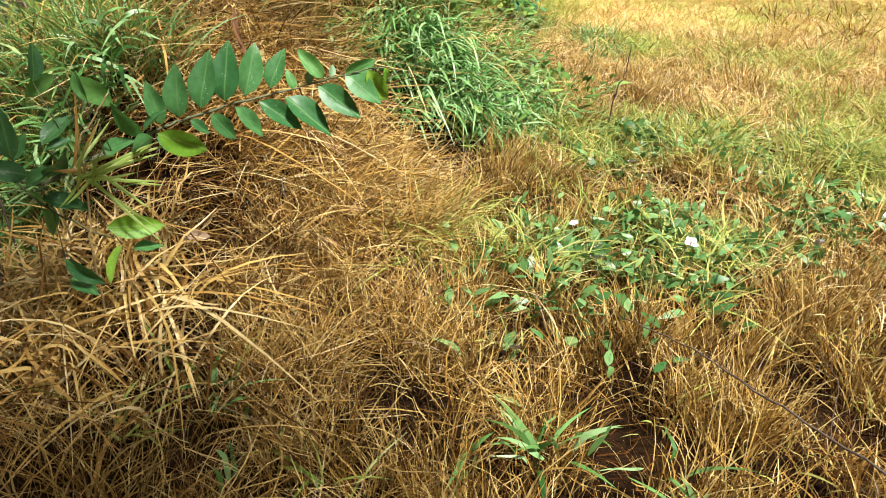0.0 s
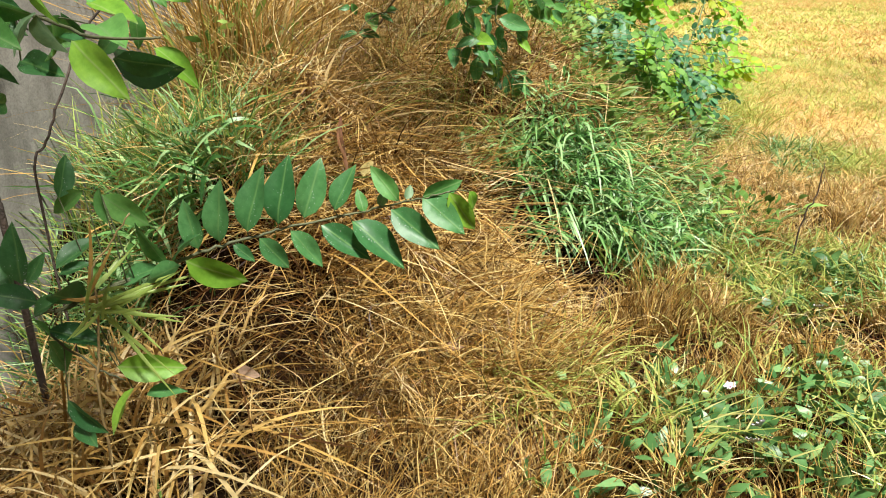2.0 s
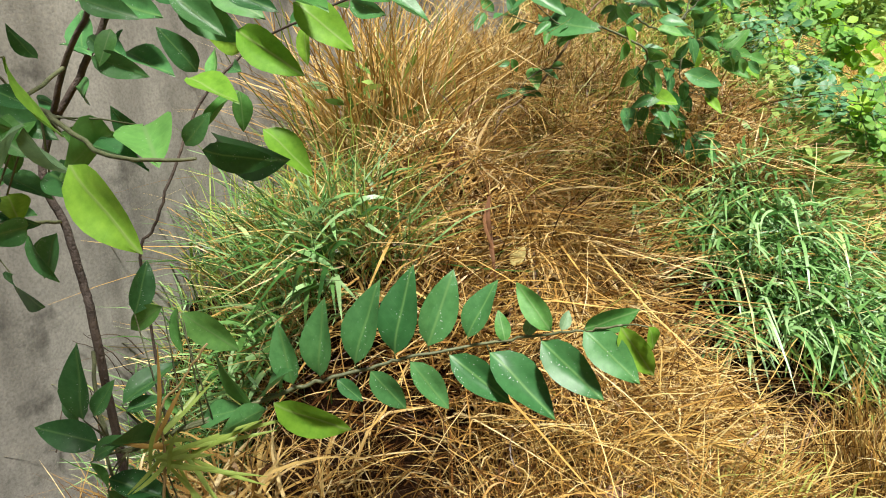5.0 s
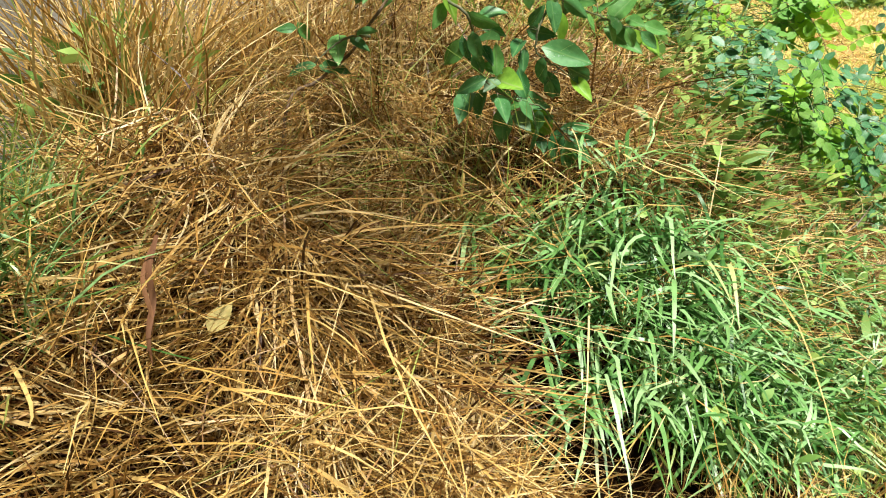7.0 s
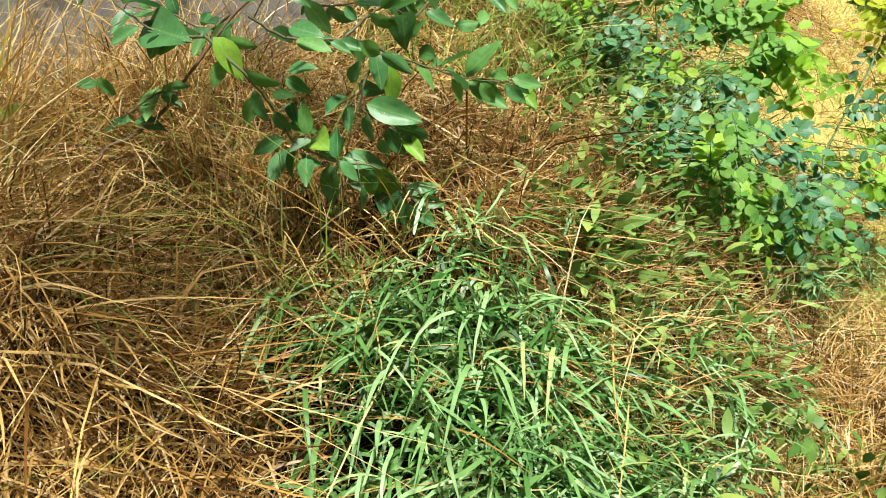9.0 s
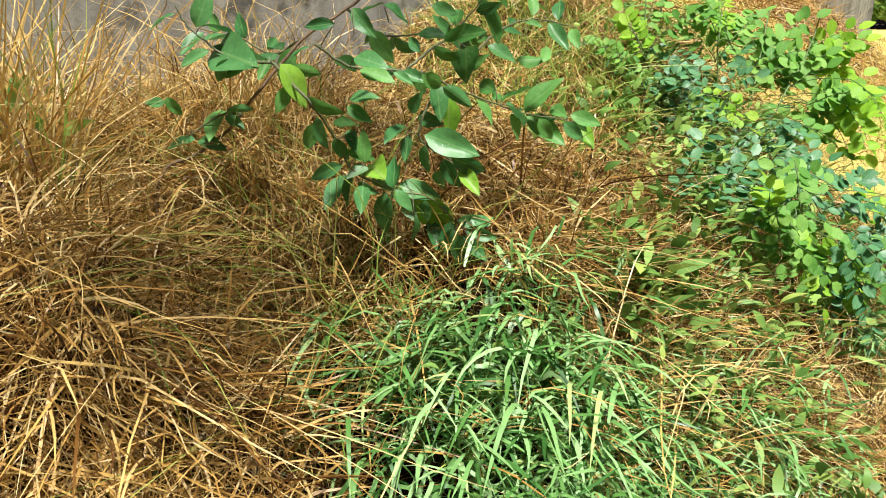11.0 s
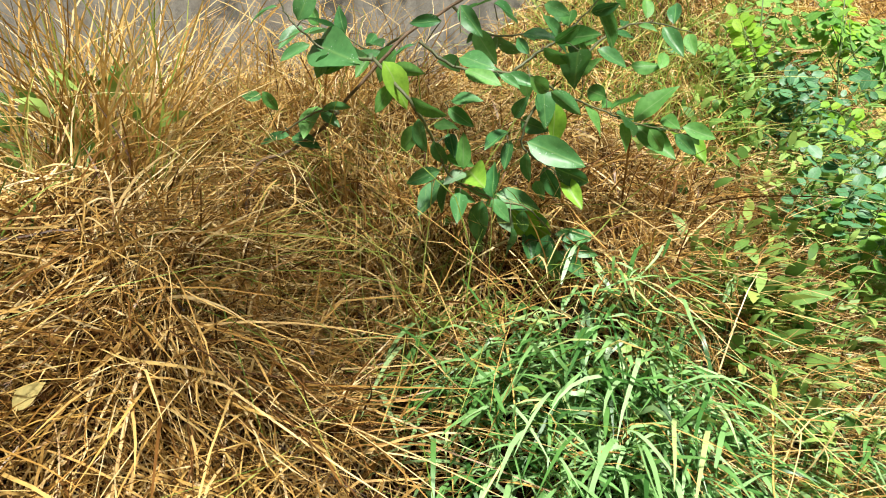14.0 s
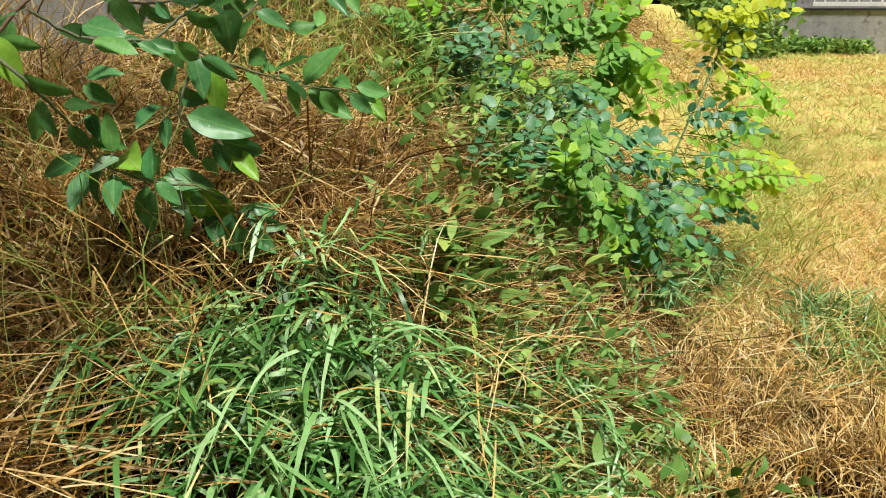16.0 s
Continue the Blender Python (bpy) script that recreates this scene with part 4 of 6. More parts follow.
LEAFY = (0.08, 0.8, 1.0, 0.75, 0.04)
standing(1300, lambda x, y: k_weed(x, y) * (0.1 + 0.9 * gaps(x, y, 2.9)), -0.2, 2.0, 1.4, 3.8, 0.04, 0.075, 0.02, 0.036, 1.1, 0.5, "field_weeds", BINDWEED_SHADED, "low broad-leaved green weeds on the field, in a shaded leaf colour", "weeds", LEAFY, 0.08, 5, 0.05, 0.5)
standing(250, lambda x, y: k_weed(x, y), -0.2, 2.0, 1.4, 3.8, 0.08, 0.18, 0.003, 0.007, 0.6, 0.6, "weed_grass", GREEN_YELLOW, "light green grass among the weeds", "grass", CURL, 0.03, 6, 0.05, 0.4)
standing(1000, lambda x, y: blob(x, y, 0.20, 3.95, 0.42, 0.6) * (0.1 + 0.9 * gaps(x, y, 4.1)), -0.6, 0.9, 3.1, 5.0, 0.035, 0.075, 0.016, 0.03, 1.1, 0.45, "bank_weeds", WEED, "broad-leaved green weeds among dry stems on the bank", "weeds", LEAFY, 0.2, 4, 0.06, 0.6)
standing(240, lambda x, y: blob(x, y, -0.05, 4.2, 0.14, 0.16, 0.4), -0.6, 0.9, 3.6, 4.8, 0.07, 0.11, 0.026, 0.044, 1.0, 0.45, "slope_herb", WEED, "pale green broad-leaved herb on the slope", "weeds", LEAFY, 0.24, 6, 0.05, 0.6)
standing(120, lambda x, y: blob(x, y, -0.58, 3.5, 0.16, 0.14, 0.3), -1.0, -0.2, 3.1, 3.9, 0.045, 0.085, 0.024, 0.042, 1.1, 0.45, "hollow_weeds", WEED, "pale broad-leaved weeds in the hollow below the bush", "weeds", LEAFY, 0.14, 4, 0.05, 0.6)
standing(2000, lambda x, y: np.maximum(0.5 * blob(x, y, 0.05, 5.1, 0.38, 0.7, 0.35), blob(x, y, -0.3, 5.3, 0.4, 0.45, 0.35)), -0.8, 0.9, 4.0, 6.5, 0.04, 0.075, 0.016, 0.03, 1.2, 0.4, "undergrowth", WEED, "leafy green undergrowth below the shrubs", "weeds", LEAFY, 0.3, 5, 0.1, 0.6)
standing(500, lambda x, y: blob(x, y, -0.9, 4.95, 0.35, 0.5, 0.4), -1.3, 0.2, 3.9, 5.6, 0.2, 0.5, 0.0025, 0.006, 0.5, 0.6, "slope_grass", GREEN_YELLOW, "light green grass behind the bush", "grass", STRAND, 0.15, 8, 0.07, 0.3)
standing(2200, lambda x, y: blob(x, y, -0.3, 4.4, 0.4, 0.4, 0.4), -1.0, 0.3, 3.7, 5.2, 0.12, 0.26, 0.0022, 0.005, 0.5, 0.6, "slope_stems", STRAW, "reddish-brown dry stems hanging on the slope behind the bush", "dry grass", STRAND, 0.1, 12, 0.06, 0.2)
standing(260, lambda x, y: blob(x, y, -0.3, 4.75, 0.35, 0.4, 0.4), -0.9, 0.4, 4.0, 5.5, 0.05, 0.09, 0.022, 0.04, 1.0, 0.4, "slope_weeds", WEED, "bright broad-leaved weeds behind the bush", "weeds", LEAFY, 0.3, 5, 0.05, 0.6)
standing(1100, lambda x, y: blob(x, y, -0.9, 5.6, 0.6, 0.9, 0.35), -1.6, 0.3, 4.2, 7.0, 0.15, 0.4, 0.004, 0.008, 0.5, 0.5, "back_grass", GREEN_YELLOW, "tall yellow-green grass on the back of the bank", "grass", BLADE, 0.1, 10, 0.07, 0.3)
standing(420, lambda x, y: 0.25 * blob(x, y, -0.85, 1.6, 0.3, 0.3, 0.3) + 0.6 * k_mound(x, y) * (y > 2.2), -1.5, 0.2, 1.0, 4.2, 0.16, 0.36, 0.005, 0.010, 0.9, 0.9, "withered_blades", STRAW_PALE, "long pale withered grass blades on the bank", "dry grass", WITHERED, 0.06, 4, 0.04, 0.3)
standing(5000, lambda x, y: blob(x, y, -1.0, 20.5, 1.7, 1.4, 0.3), -4.0, 1.5, 18.5, 22.9, 0.12, 0.3, 0.05, 0.12, 0.9, 0.5, "hedge", WEED, "dark green shrubs beside the terrace", "shrub", LEAFY, 1.2)

standing(1400, lambda x, y: blob(x, y, 1.6, 22.6, 1.1, 0.5, 0.3), 0.4, 3.2, 21.8, 23.1, 0.1, 0.22, 0.05, 0.1, 0.9, 0.5, "wall_weeds", WEED, "green weeds along the foot of the terrace", "weeds", LEAFY, 0.3)

# ---------------------------------------------------------------- trees and plants


def leaf_mesh(name, mat, width=0.42, fold=0.16, droop=0.12, n=7, blunt=0.0):
    """One ovate leaf, one unit long along y, folded at the midrib and bowed."""
    me = bpy.data.meshes.new(name)
    v, f = [], []
    for i in range(n + 1):
        s = i / n
        w = width * (math.sin(math.pi * s ** 0.85) ** 0.8 if 0 < s < 1 else 0.0) * (1 - 0.15 * s) * 0.62
        if blunt:
            w = width * 0.5 * math.sqrt(max(0.0, 1 - (2 * s - 1) ** 2)) + 0.004
        z = -droop * s * s * 1.0
        for k in (-1, -0.5, 0, 0.5, 1):
            v.append((k * w, s, z + fold * abs(k) * w * 1.6 + 0.02 * math.sin(8 * s + 2 * k)))
    for i in range(n):
        for k in range(4):
            a = i * 5 + k
            f.append((a, a + 1, a + 6, a + 5))
    me.from_pydata(v, [], f)
    me.polygons.foreach_set("use_smooth", np.ones(len(f), bool))
    me.materials.append(mat)
    return me


LEAF_SETS = {
    "d": [leaf_mesh("leaf", LEAF_DARK, 0.36 + 0.04 * i, 0.40 - 0.12 * i, 0.06 + 0.1 * i) for i in range(3)],
    "m": [leaf_mesh("leaf", LEAF_MID, 0.36 + 0.04 * i, 0.36 - 0.1 * i, 0.05 + 0.1 * i) for i in range(3)],
    "y": [leaf_mesh("leaf", LEAF_YOUNG, 0.38 + 0.04 * i, 0.34 - 0.1 * i, 0.05 + 0.1 * i) for i in range(3)],
    "p": [leaf_mesh("leaf", LEAF_PALE, 0.5, 0.3, 0.1 + 0.1 * i) for i in range(3)],
    "x": [leaf_mesh("leaf", LEAF_DEAD, 0.42 + 0.06 * i, 0.3, 0.2) for i in range(2)],
    "f": [leaf_mesh("faded_leaf", LEAF_FADED, 0.5)] * 3,
}
LEAFLETS = {
    "b": leaf_mesh("leaflet", LEAFLET_BLUE, 0.60, 0.08, 0.05, 4, 1),
    "g": leaf_mesh("leaflet", LEAFLET_GREEN, 0.66, 0.08, 0.05, 4, 1),
    "l": leaf_mesh("leaflet", LEAFLET_LIME, 0.68, 0.08, 0.05, 4, 1),
    "z": leaf_mesh("leaflet", LEAFLET_YELLOW, 0.70, 0.08, 0.05, 4, 1),
}


def place(me, parent, base, tip, face=(0.25, -0.75, 0.6), twist=0.35, name="leaf"):
    """A leaf from base to tip whose upper side turns roughly to face."""
    base, tip = Vector(base), Vector(tip)
    y = (tip - base)
    size = y.length
    y.normalize()
    z = Vector(face) + Vector(rng.normal(0, twist, 3))
    z = (z - y * z.dot(y)).normalized()
    x = y.cross(z)
    ob = new(name, me)
    m = Matrix((x, y, z)).transposed().to_4x4()
    m.translation = base
    ob.parent = parent
    ob.matrix_basis = m @ Matrix.Scale(size, 4)
    return ob


def limb(name, pts, r0, r1, mat, parent, n=6, wob=0.0012, label=""):
    line = smooth_line(pts, n, wob)
    bm = bmesh.new()
    tube(bm, line, np.linspace(r0, r1, len(line)), 7)
    return part(name, bm, mat, parent, label)


def petiole(parent, a, b, r=0.0013):
    a, b = Vector(a), Vector(b)
    bm = bmesh.new()
    tube(bm, [a, (a + b) / 2 + Vector((0, 0, 0.003)), b], [r, r, r * 0.8], 4)
    part("leaf_stalk", bm, TWIG, parent)


def leaves(parent, table, line, reach=0.09, twist=0.5):
    """Leaves of a twig, each with a stalk to the nearest point of the twig if that is close."""
    pts = smooth_line(line, 8)
    for kind, base, tip in table:
        me = LEAF_SETS[kind][int(rng.integers(3))]
        place(me, parent, base, tip, twist=twist)
        d = np.linalg.norm(pts - np.array(base), axis=1)
        if 0.004 < d.min() < reach:
            petiole(parent, pts[d.argmin()], base)



# courses of stems, and where each leaf starts and ends
REACHING_BRANCH = [(-0.685, 1.643, 0.625), (-0.639, 1.678, 0.640), (-0.579, 1.748, 0.645), (-0.539, 1.792, 0.650), (-0.471, 1.853, 0.654), (-0.390, 1.897, 0.667), (-0.319, 1.904, 0.688), (-0.266, 1.908, 0.700), (-0.209, 1.913, 0.718)]
REACHING_LEAVES_A = [
    ("d", (-0.664, 1.655, 0.641), (-0.689, 1.660, 0.743)),
    ("d", (-0.633, 1.685, 0.647), (-0.637, 1.700, 0.773)),
    ("d", (-0.595, 1.730, 0.656), (-0.578, 1.770, 0.791)),
    ("d", (-0.550, 1.780, 0.660), (-0.544, 1.806, 0.803)),
    ("d", (-0.511, 1.822, 0.664), (-0.481, 1.867, 0.787)),
    ("d", (-0.456, 1.861, 0.672), (-0.424, 1.898, 0.770)),
    ("m", (-0.323, 1.904, 0.690), (-0.391, 1.916, 0.763)),
    ("m", (-0.400, 1.891, 0.662), (-0.415, 1.903, 0.713)),
    ("p", (-0.367, 1.902, 0.675), (-0.357, 1.922, 0.710)),
    ("p", (-0.307, 1.905, 0.695), (-0.299, 1.926, 0.723)),
    ("m", (-0.270, 1.908, 0.703), (-0.187, 1.935, 0.734)),
    ("y", (-0.212, 1.912, 0.716), (-0.161, 1.939, 0.624)),
    ("y", (-0.170, 1.918, 0.719), (-0.155, 1.940, 0.670)),
    ("d", (-0.706, 1.631, 0.622), (-0.650, 1.625, 0.693)),
    ("d", (-0.616, 1.705, 0.637), (-0.573, 1.714, 0.601)),
    ("d", (-0.579, 1.748, 0.639), (-0.524, 1.767, 0.566)),
]
REACHING_LEAVES_B = [
    ("d", (-0.533, 1.798, 0.642), (-0.468, 1.814, 0.558)),
    ("d", (-0.484, 1.846, 0.642), (-0.376, 1.860, 0.567)),
    ("d", (-0.424, 1.878, 0.645), (-0.296, 1.866, 0.560)),
    ("d", (-0.340, 1.903, 0.671), (-0.226, 1.870, 0.604)),
    ("d", (-0.270, 1.908, 0.701), (-0.171, 1.878, 0.646)),
]
LOW_BRANCH = [(-1.149, 1.656, 0.602), (-0.996, 1.542, 0.562), (-0.890, 1.497, 0.551), (-0.799, 1.533, 0.592), (-0.700, 1.591, 0.618), (-0.612, 1.643, 0.645)]
DROOP_BRANCH = [(-0.996, 1.542, 0.562), (-0.880, 1.467, 0.516), (-0.797, 1.465, 0.461), (-0.743, 1.481, 0.429)]
REED = [(-1.236, 1.499, 0.274), (-1.289, 1.478, 0.390), (-1.319, 1.469, 0.473), (-1.339, 1.489, 0.559), (-1.351, 1.522, 0.670), (-1.349, 1.569, 0.805), (-1.330, 1.619, 0.921), (-1.290, 1.671, 1.013)]
REED_LEAF = [(-1.347, 1.524, 0.703), (-1.355, 1.482, 0.628), (-1.352, 1.458, 0.555), (-1.359, 1.446, 0.496)]
CANE = [(-0.784, 1.449, 0.397), (-0.783, 1.469, 0.488), (-0.783, 1.489, 0.577), (-0.788, 1.500, 0.649), (-0.766, 1.524, 0.686), (-0.728, 1.552, 0.746)]
CANE_TIPS = [(-0.737, 1.508, 0.702), (-0.759, 1.483, 0.661), (-0.655, 1.559, 0.631), (-0.648, 1.483, 0.504), (-0.633, 1.538, 0.539), (-0.750, 1.585, 0.673), (-0.833, 1.461, 0.600), (-0.666, 1.482, 0.593), (-0.656, 1.603, 0.591), (-0.814, 1.445, 0.529), (-0.700, 1.479, 0.633), (-0.645, 1.499, 0.445)]
LOW_LEAVES = [
    ("y", (-0.758, 1.482, 0.456), (-0.647, 1.541, 0.436)),
    ("y", (-0.730, 1.481, 0.413), (-0.749, 1.424, 0.343)),
    ("d", (-0.708, 1.486, 0.397), (-0.656, 1.545, 0.396)),
    ("d", (-0.835, 1.426, 0.403), (-0.758, 1.422, 0.342)),
    ("d", (-0.917, 1.461, 0.620), (-0.935, 1.482, 0.736)),
    ("d", (-0.866, 1.494, 0.641), (-0.831, 1.586, 0.685)),
    ("d", (-0.860, 1.494, 0.632), (-0.815, 1.534, 0.647)),
    ("d", (-0.892, 1.462, 0.586), (-0.960, 1.408, 0.629)),
    ("d", (-0.898, 1.451, 0.563), (-0.836, 1.476, 0.606)),
    ("d", (-0.875, 1.452, 0.534), (-0.784, 1.496, 0.493)),
    ("d", (-0.873, 1.447, 0.515), (-0.881, 1.489, 0.422)),
    ("m", (-0.902, 1.447, 0.558), (-0.853, 1.438, 0.533)),
    ("m", (-0.682, 1.583, 0.637), (-0.742, 1.555, 0.707)),
    ("y", (-0.655, 1.597, 0.640), (-0.561, 1.655, 0.573)),
    ("d", (-0.664, 1.590, 0.631), (-0.701, 1.518, 0.631)),
    ("m", (-0.805, 1.573, 0.782), (-0.775, 1.542, 0.725)),
]
LOW_MORE = [
    ("m", (-0.827, 1.601, 0.759), (-0.757, 1.639, 0.686)),
    ("d", (-0.895, 1.567, 0.759), (-0.892, 1.610, 0.835)),
    ("d", (-0.938, 1.492, 0.606), (-0.910, 1.519, 0.663)),
    ("d", (-0.672, 1.629, 0.621), (-0.634, 1.649, 0.570)),
    ("d", (-0.845, 1.523, 0.562), (-0.823, 1.419, 0.645)),
    ("m", (-0.857, 1.590, 0.770), (-0.926, 1.575, 0.722)),
    ("d", (-0.782, 1.565, 0.594), (-0.706, 1.564, 0.646)),
    ("d", (-0.841, 1.448, 0.342), (-0.763, 1.395, 0.334)),
    ("m", (-0.845, 1.550, 0.638), (-0.815, 1.554, 0.605)),
    ("d", (-0.958, 1.479, 0.595), (-1.000, 1.498, 0.649)),
]
WALL_TRUNK = [(-1.166, 1.679, 0.591), (-1.184, 1.689, 0.713), (-1.207, 1.689, 0.846), (-1.224, 1.677, 0.936), (-1.197, 1.694, 1.015), (-1.119, 1.725, 1.126), (-1.042, 1.755, 1.238)]
WALL_LIMB = [(-1.197, 1.694, 1.015), (-1.112, 1.682, 1.128), (-0.986, 1.665, 1.237), (-0.876, 1.629, 1.311)]
WALL_STEM = [(-1.239, 1.865, 0.657), (-1.220, 1.902, 0.772), (-1.181, 1.938, 0.887), (-1.127, 1.990, 1.028), (-1.026, 2.055, 1.138), (-0.883, 2.074, 1.192), (-0.757, 2.107, 1.244), (-0.665, 2.135, 1.294)]
WALL_TWIG = [(-1.112, 1.682, 1.128), (-0.884, 1.437, 1.108), (-0.676, 1.231, 1.163), (-0.704, 1.184, 1.200), (-0.742, 1.152, 1.228)]
LOWER_TWIG = [(-1.207, 1.689, 0.846), (-1.168, 1.568, 0.880), (-1.172, 1.475, 0.887), (-1.215, 1.432, 0.892)]
MIDDLE_TWIG = [(-0.884, 1.437, 1.108), (-0.652, 1.321, 1.117), (-0.504, 1.269, 1.093), (-0.417, 1.288, 1.092)]
CROWN_NEAR = [
    ("m", (-0.635, 1.195, 1.168), (-0.726, 1.128, 1.213)),
    ("m", (-0.774, 1.146, 1.223), (-0.665, 1.097, 1.144)),
    ("m", (-0.636, 1.197, 1.175), (-0.697, 1.183, 1.249)),
    ("y", (-0.640, 1.193, 1.168), (-0.630, 1.172, 1.136)),
    ("y", (-0.630, 1.197, 1.164), (-0.622, 1.264, 1.144)),
    ("y", (-0.564, 1.234, 1.179), (-0.547, 1.249, 1.106)),
    ("p", (-0.543, 1.225, 1.125), (-0.567, 1.197, 1.079)),
    ("p", (-0.543, 1.224, 1.122), (-0.545, 1.257, 1.066)),
    ("y", (-0.504, 1.233, 1.092), (-0.434, 1.221, 1.026)),
    ("y", (-0.920, 1.768, 1.104), (-0.797, 1.752, 1.072)),
    ("y", (-0.832, 1.838, 1.011), (-0.747, 1.876, 0.937)),
    ("m", (-0.839, 1.800, 1.081), (-0.833, 1.801, 1.011)),
    ("m", (-0.608, 1.200, 1.143), (-0.534, 1.205, 1.123)),
    ("m", (-0.619, 1.187, 1.122), (-0.527, 1.166, 1.097)),
    ("d", (-0.721, 1.164, 1.200), (-0.749, 1.135, 1.151)),
    ("d", (-0.902, 1.797, 0.993), (-0.716, 1.723, 0.970)),
]
CROWN_INNER = [
    ("d", (-0.861, 1.294, 1.167), (-0.861, 1.306, 1.119)),
    ("d", (-0.827, 1.312, 1.171), (-0.843, 1.299, 1.107)),
    ("m", (-0.799, 1.334, 1.196), (-0.695, 1.268, 1.167)),
    ("d", (-0.830, 1.287, 1.105), (-0.794, 1.290, 1.085)),
    ("m", (-0.714, 1.347, 1.112), (-0.692, 1.277, 1.075)),
    ("m", (-0.683, 1.355, 1.091), (-0.630, 1.407, 1.071)),
    ("m", (-0.632, 1.379, 1.087), (-0.600, 1.261, 1.078)),
    ("d", (-0.690, 1.337, 1.050), (-0.600, 1.312, 1.037)),
    ("m", (-0.734, 1.329, 1.088), (-0.748, 1.336, 1.042)),
    ("y", (-0.843, 1.297, 1.150), (-0.883, 1.319, 1.110)),
    ("m", (-0.602, 1.396, 1.095), (-0.490, 1.309, 1.082)),
    ("d", (-0.895, 1.304, 1.246), (-0.869, 1.264, 1.209)),
    ("d", (-0.817, 1.343, 1.246), (-0.797, 1.345, 1.204)),
    ("m", (-0.741, 1.304, 1.028), (-0.713, 1.265, 1.012)),
    ("y", (-0.730, 1.310, 1.028), (-0.784, 1.351, 0.990)),
    ("d", (-0.706, 1.311, 0.996), (-0.681, 1.244, 1.002)),
]
CROWN_WALL = [
    ("d", (-1.159, 1.495, 0.994), (-1.260, 1.464, 1.022)),
    ("d", (-1.240, 1.463, 1.014), (-1.144, 1.421, 0.967)),
    ("d", (-1.156, 1.487, 0.966), (-1.278, 1.485, 0.931)),
    ("d", (-1.282, 1.429, 0.977), (-1.213, 1.432, 0.925)),
    ("d", (-1.212, 1.446, 0.926), (-1.104, 1.443, 0.860)),
    ("d", (-1.209, 1.445, 0.921), (-1.054, 1.417, 0.943)),
    ("d", (-1.143, 1.466, 0.888), (-1.175, 1.527, 0.858)),
    ("d", (-1.268, 1.412, 0.910), (-1.233, 1.438, 0.841)),
    ("d", (-1.269, 1.400, 0.876), (-1.247, 1.419, 0.805)),
    ("d", (-1.190, 1.437, 0.869), (-1.180, 1.481, 0.824)),
    ("d", (-1.098, 1.536, 1.024), (-1.160, 1.513, 1.021)),
    ("d", (-1.046, 1.547, 0.980), (-1.079, 1.479, 0.975)),
    ("d", (-1.107, 1.511, 0.964), (-1.096, 1.452, 0.947)),
    ("d", (-1.085, 1.502, 0.909), (-0.990, 1.500, 0.934)),
    ("d", (-1.003, 1.536, 0.890), (-1.071, 1.540, 0.800)),
    ("d", (-1.060, 1.487, 0.829), (-0.958, 1.430, 0.799)),
]
CROWN_TOP = [
    ("d", (-1.040, 1.748, 1.148), (-0.921, 1.742, 1.115)),
    ("y", (-0.868, 1.843, 1.178), (-0.739, 1.846, 1.102)),
    ("y", (-0.786, 1.898, 1.219), (-0.686, 1.925, 1.146)),
    ("d", (-0.968, 1.810, 1.226), (-0.874, 1.863, 1.162)),
    ("d", (-1.073, 1.761, 1.232), (-0.921, 1.728, 1.207)),
    ("m", (-0.821, 1.886, 1.237), (-0.660, 1.823, 1.210)),
    ("d", (-0.660, 1.962, 1.228), (-0.566, 1.981, 1.181)),
    ("m", (-0.729, 1.936, 1.248), (-0.668, 2.028, 1.216)),
    ("d", (-1.089, 1.722, 1.145), (-1.176, 1.735, 1.185)),
    ("d", (-1.045, 1.758, 1.185), (-1.058, 1.741, 1.144)),
    ("m", (-0.915, 1.842, 1.243), (-0.815, 1.845, 1.208)),
    ("m", (-0.533, 2.038, 1.264), (-0.464, 2.064, 1.217)),
    ("d", (-0.441, 2.071, 1.229), (-0.360, 2.066, 1.182)),
    ("m", (-1.123, 1.736, 1.232), (-1.140, 1.795, 1.293)),
    ("d", (-1.017, 1.800, 1.267), (-0.897, 1.782, 1.237)),
    ("m", (-0.855, 1.815, 1.079), (-0.915, 1.757, 1.004)),
]
BUSH_TRUNK = [(-1.021, 3.247, 0.774), (-0.969, 3.333, 0.861), (-0.905, 3.391, 0.925), (-0.858, 3.442, 1.010), (-0.778, 3.554, 1.164), (-0.714, 3.643, 1.236), (-0.637, 3.757, 1.335)]
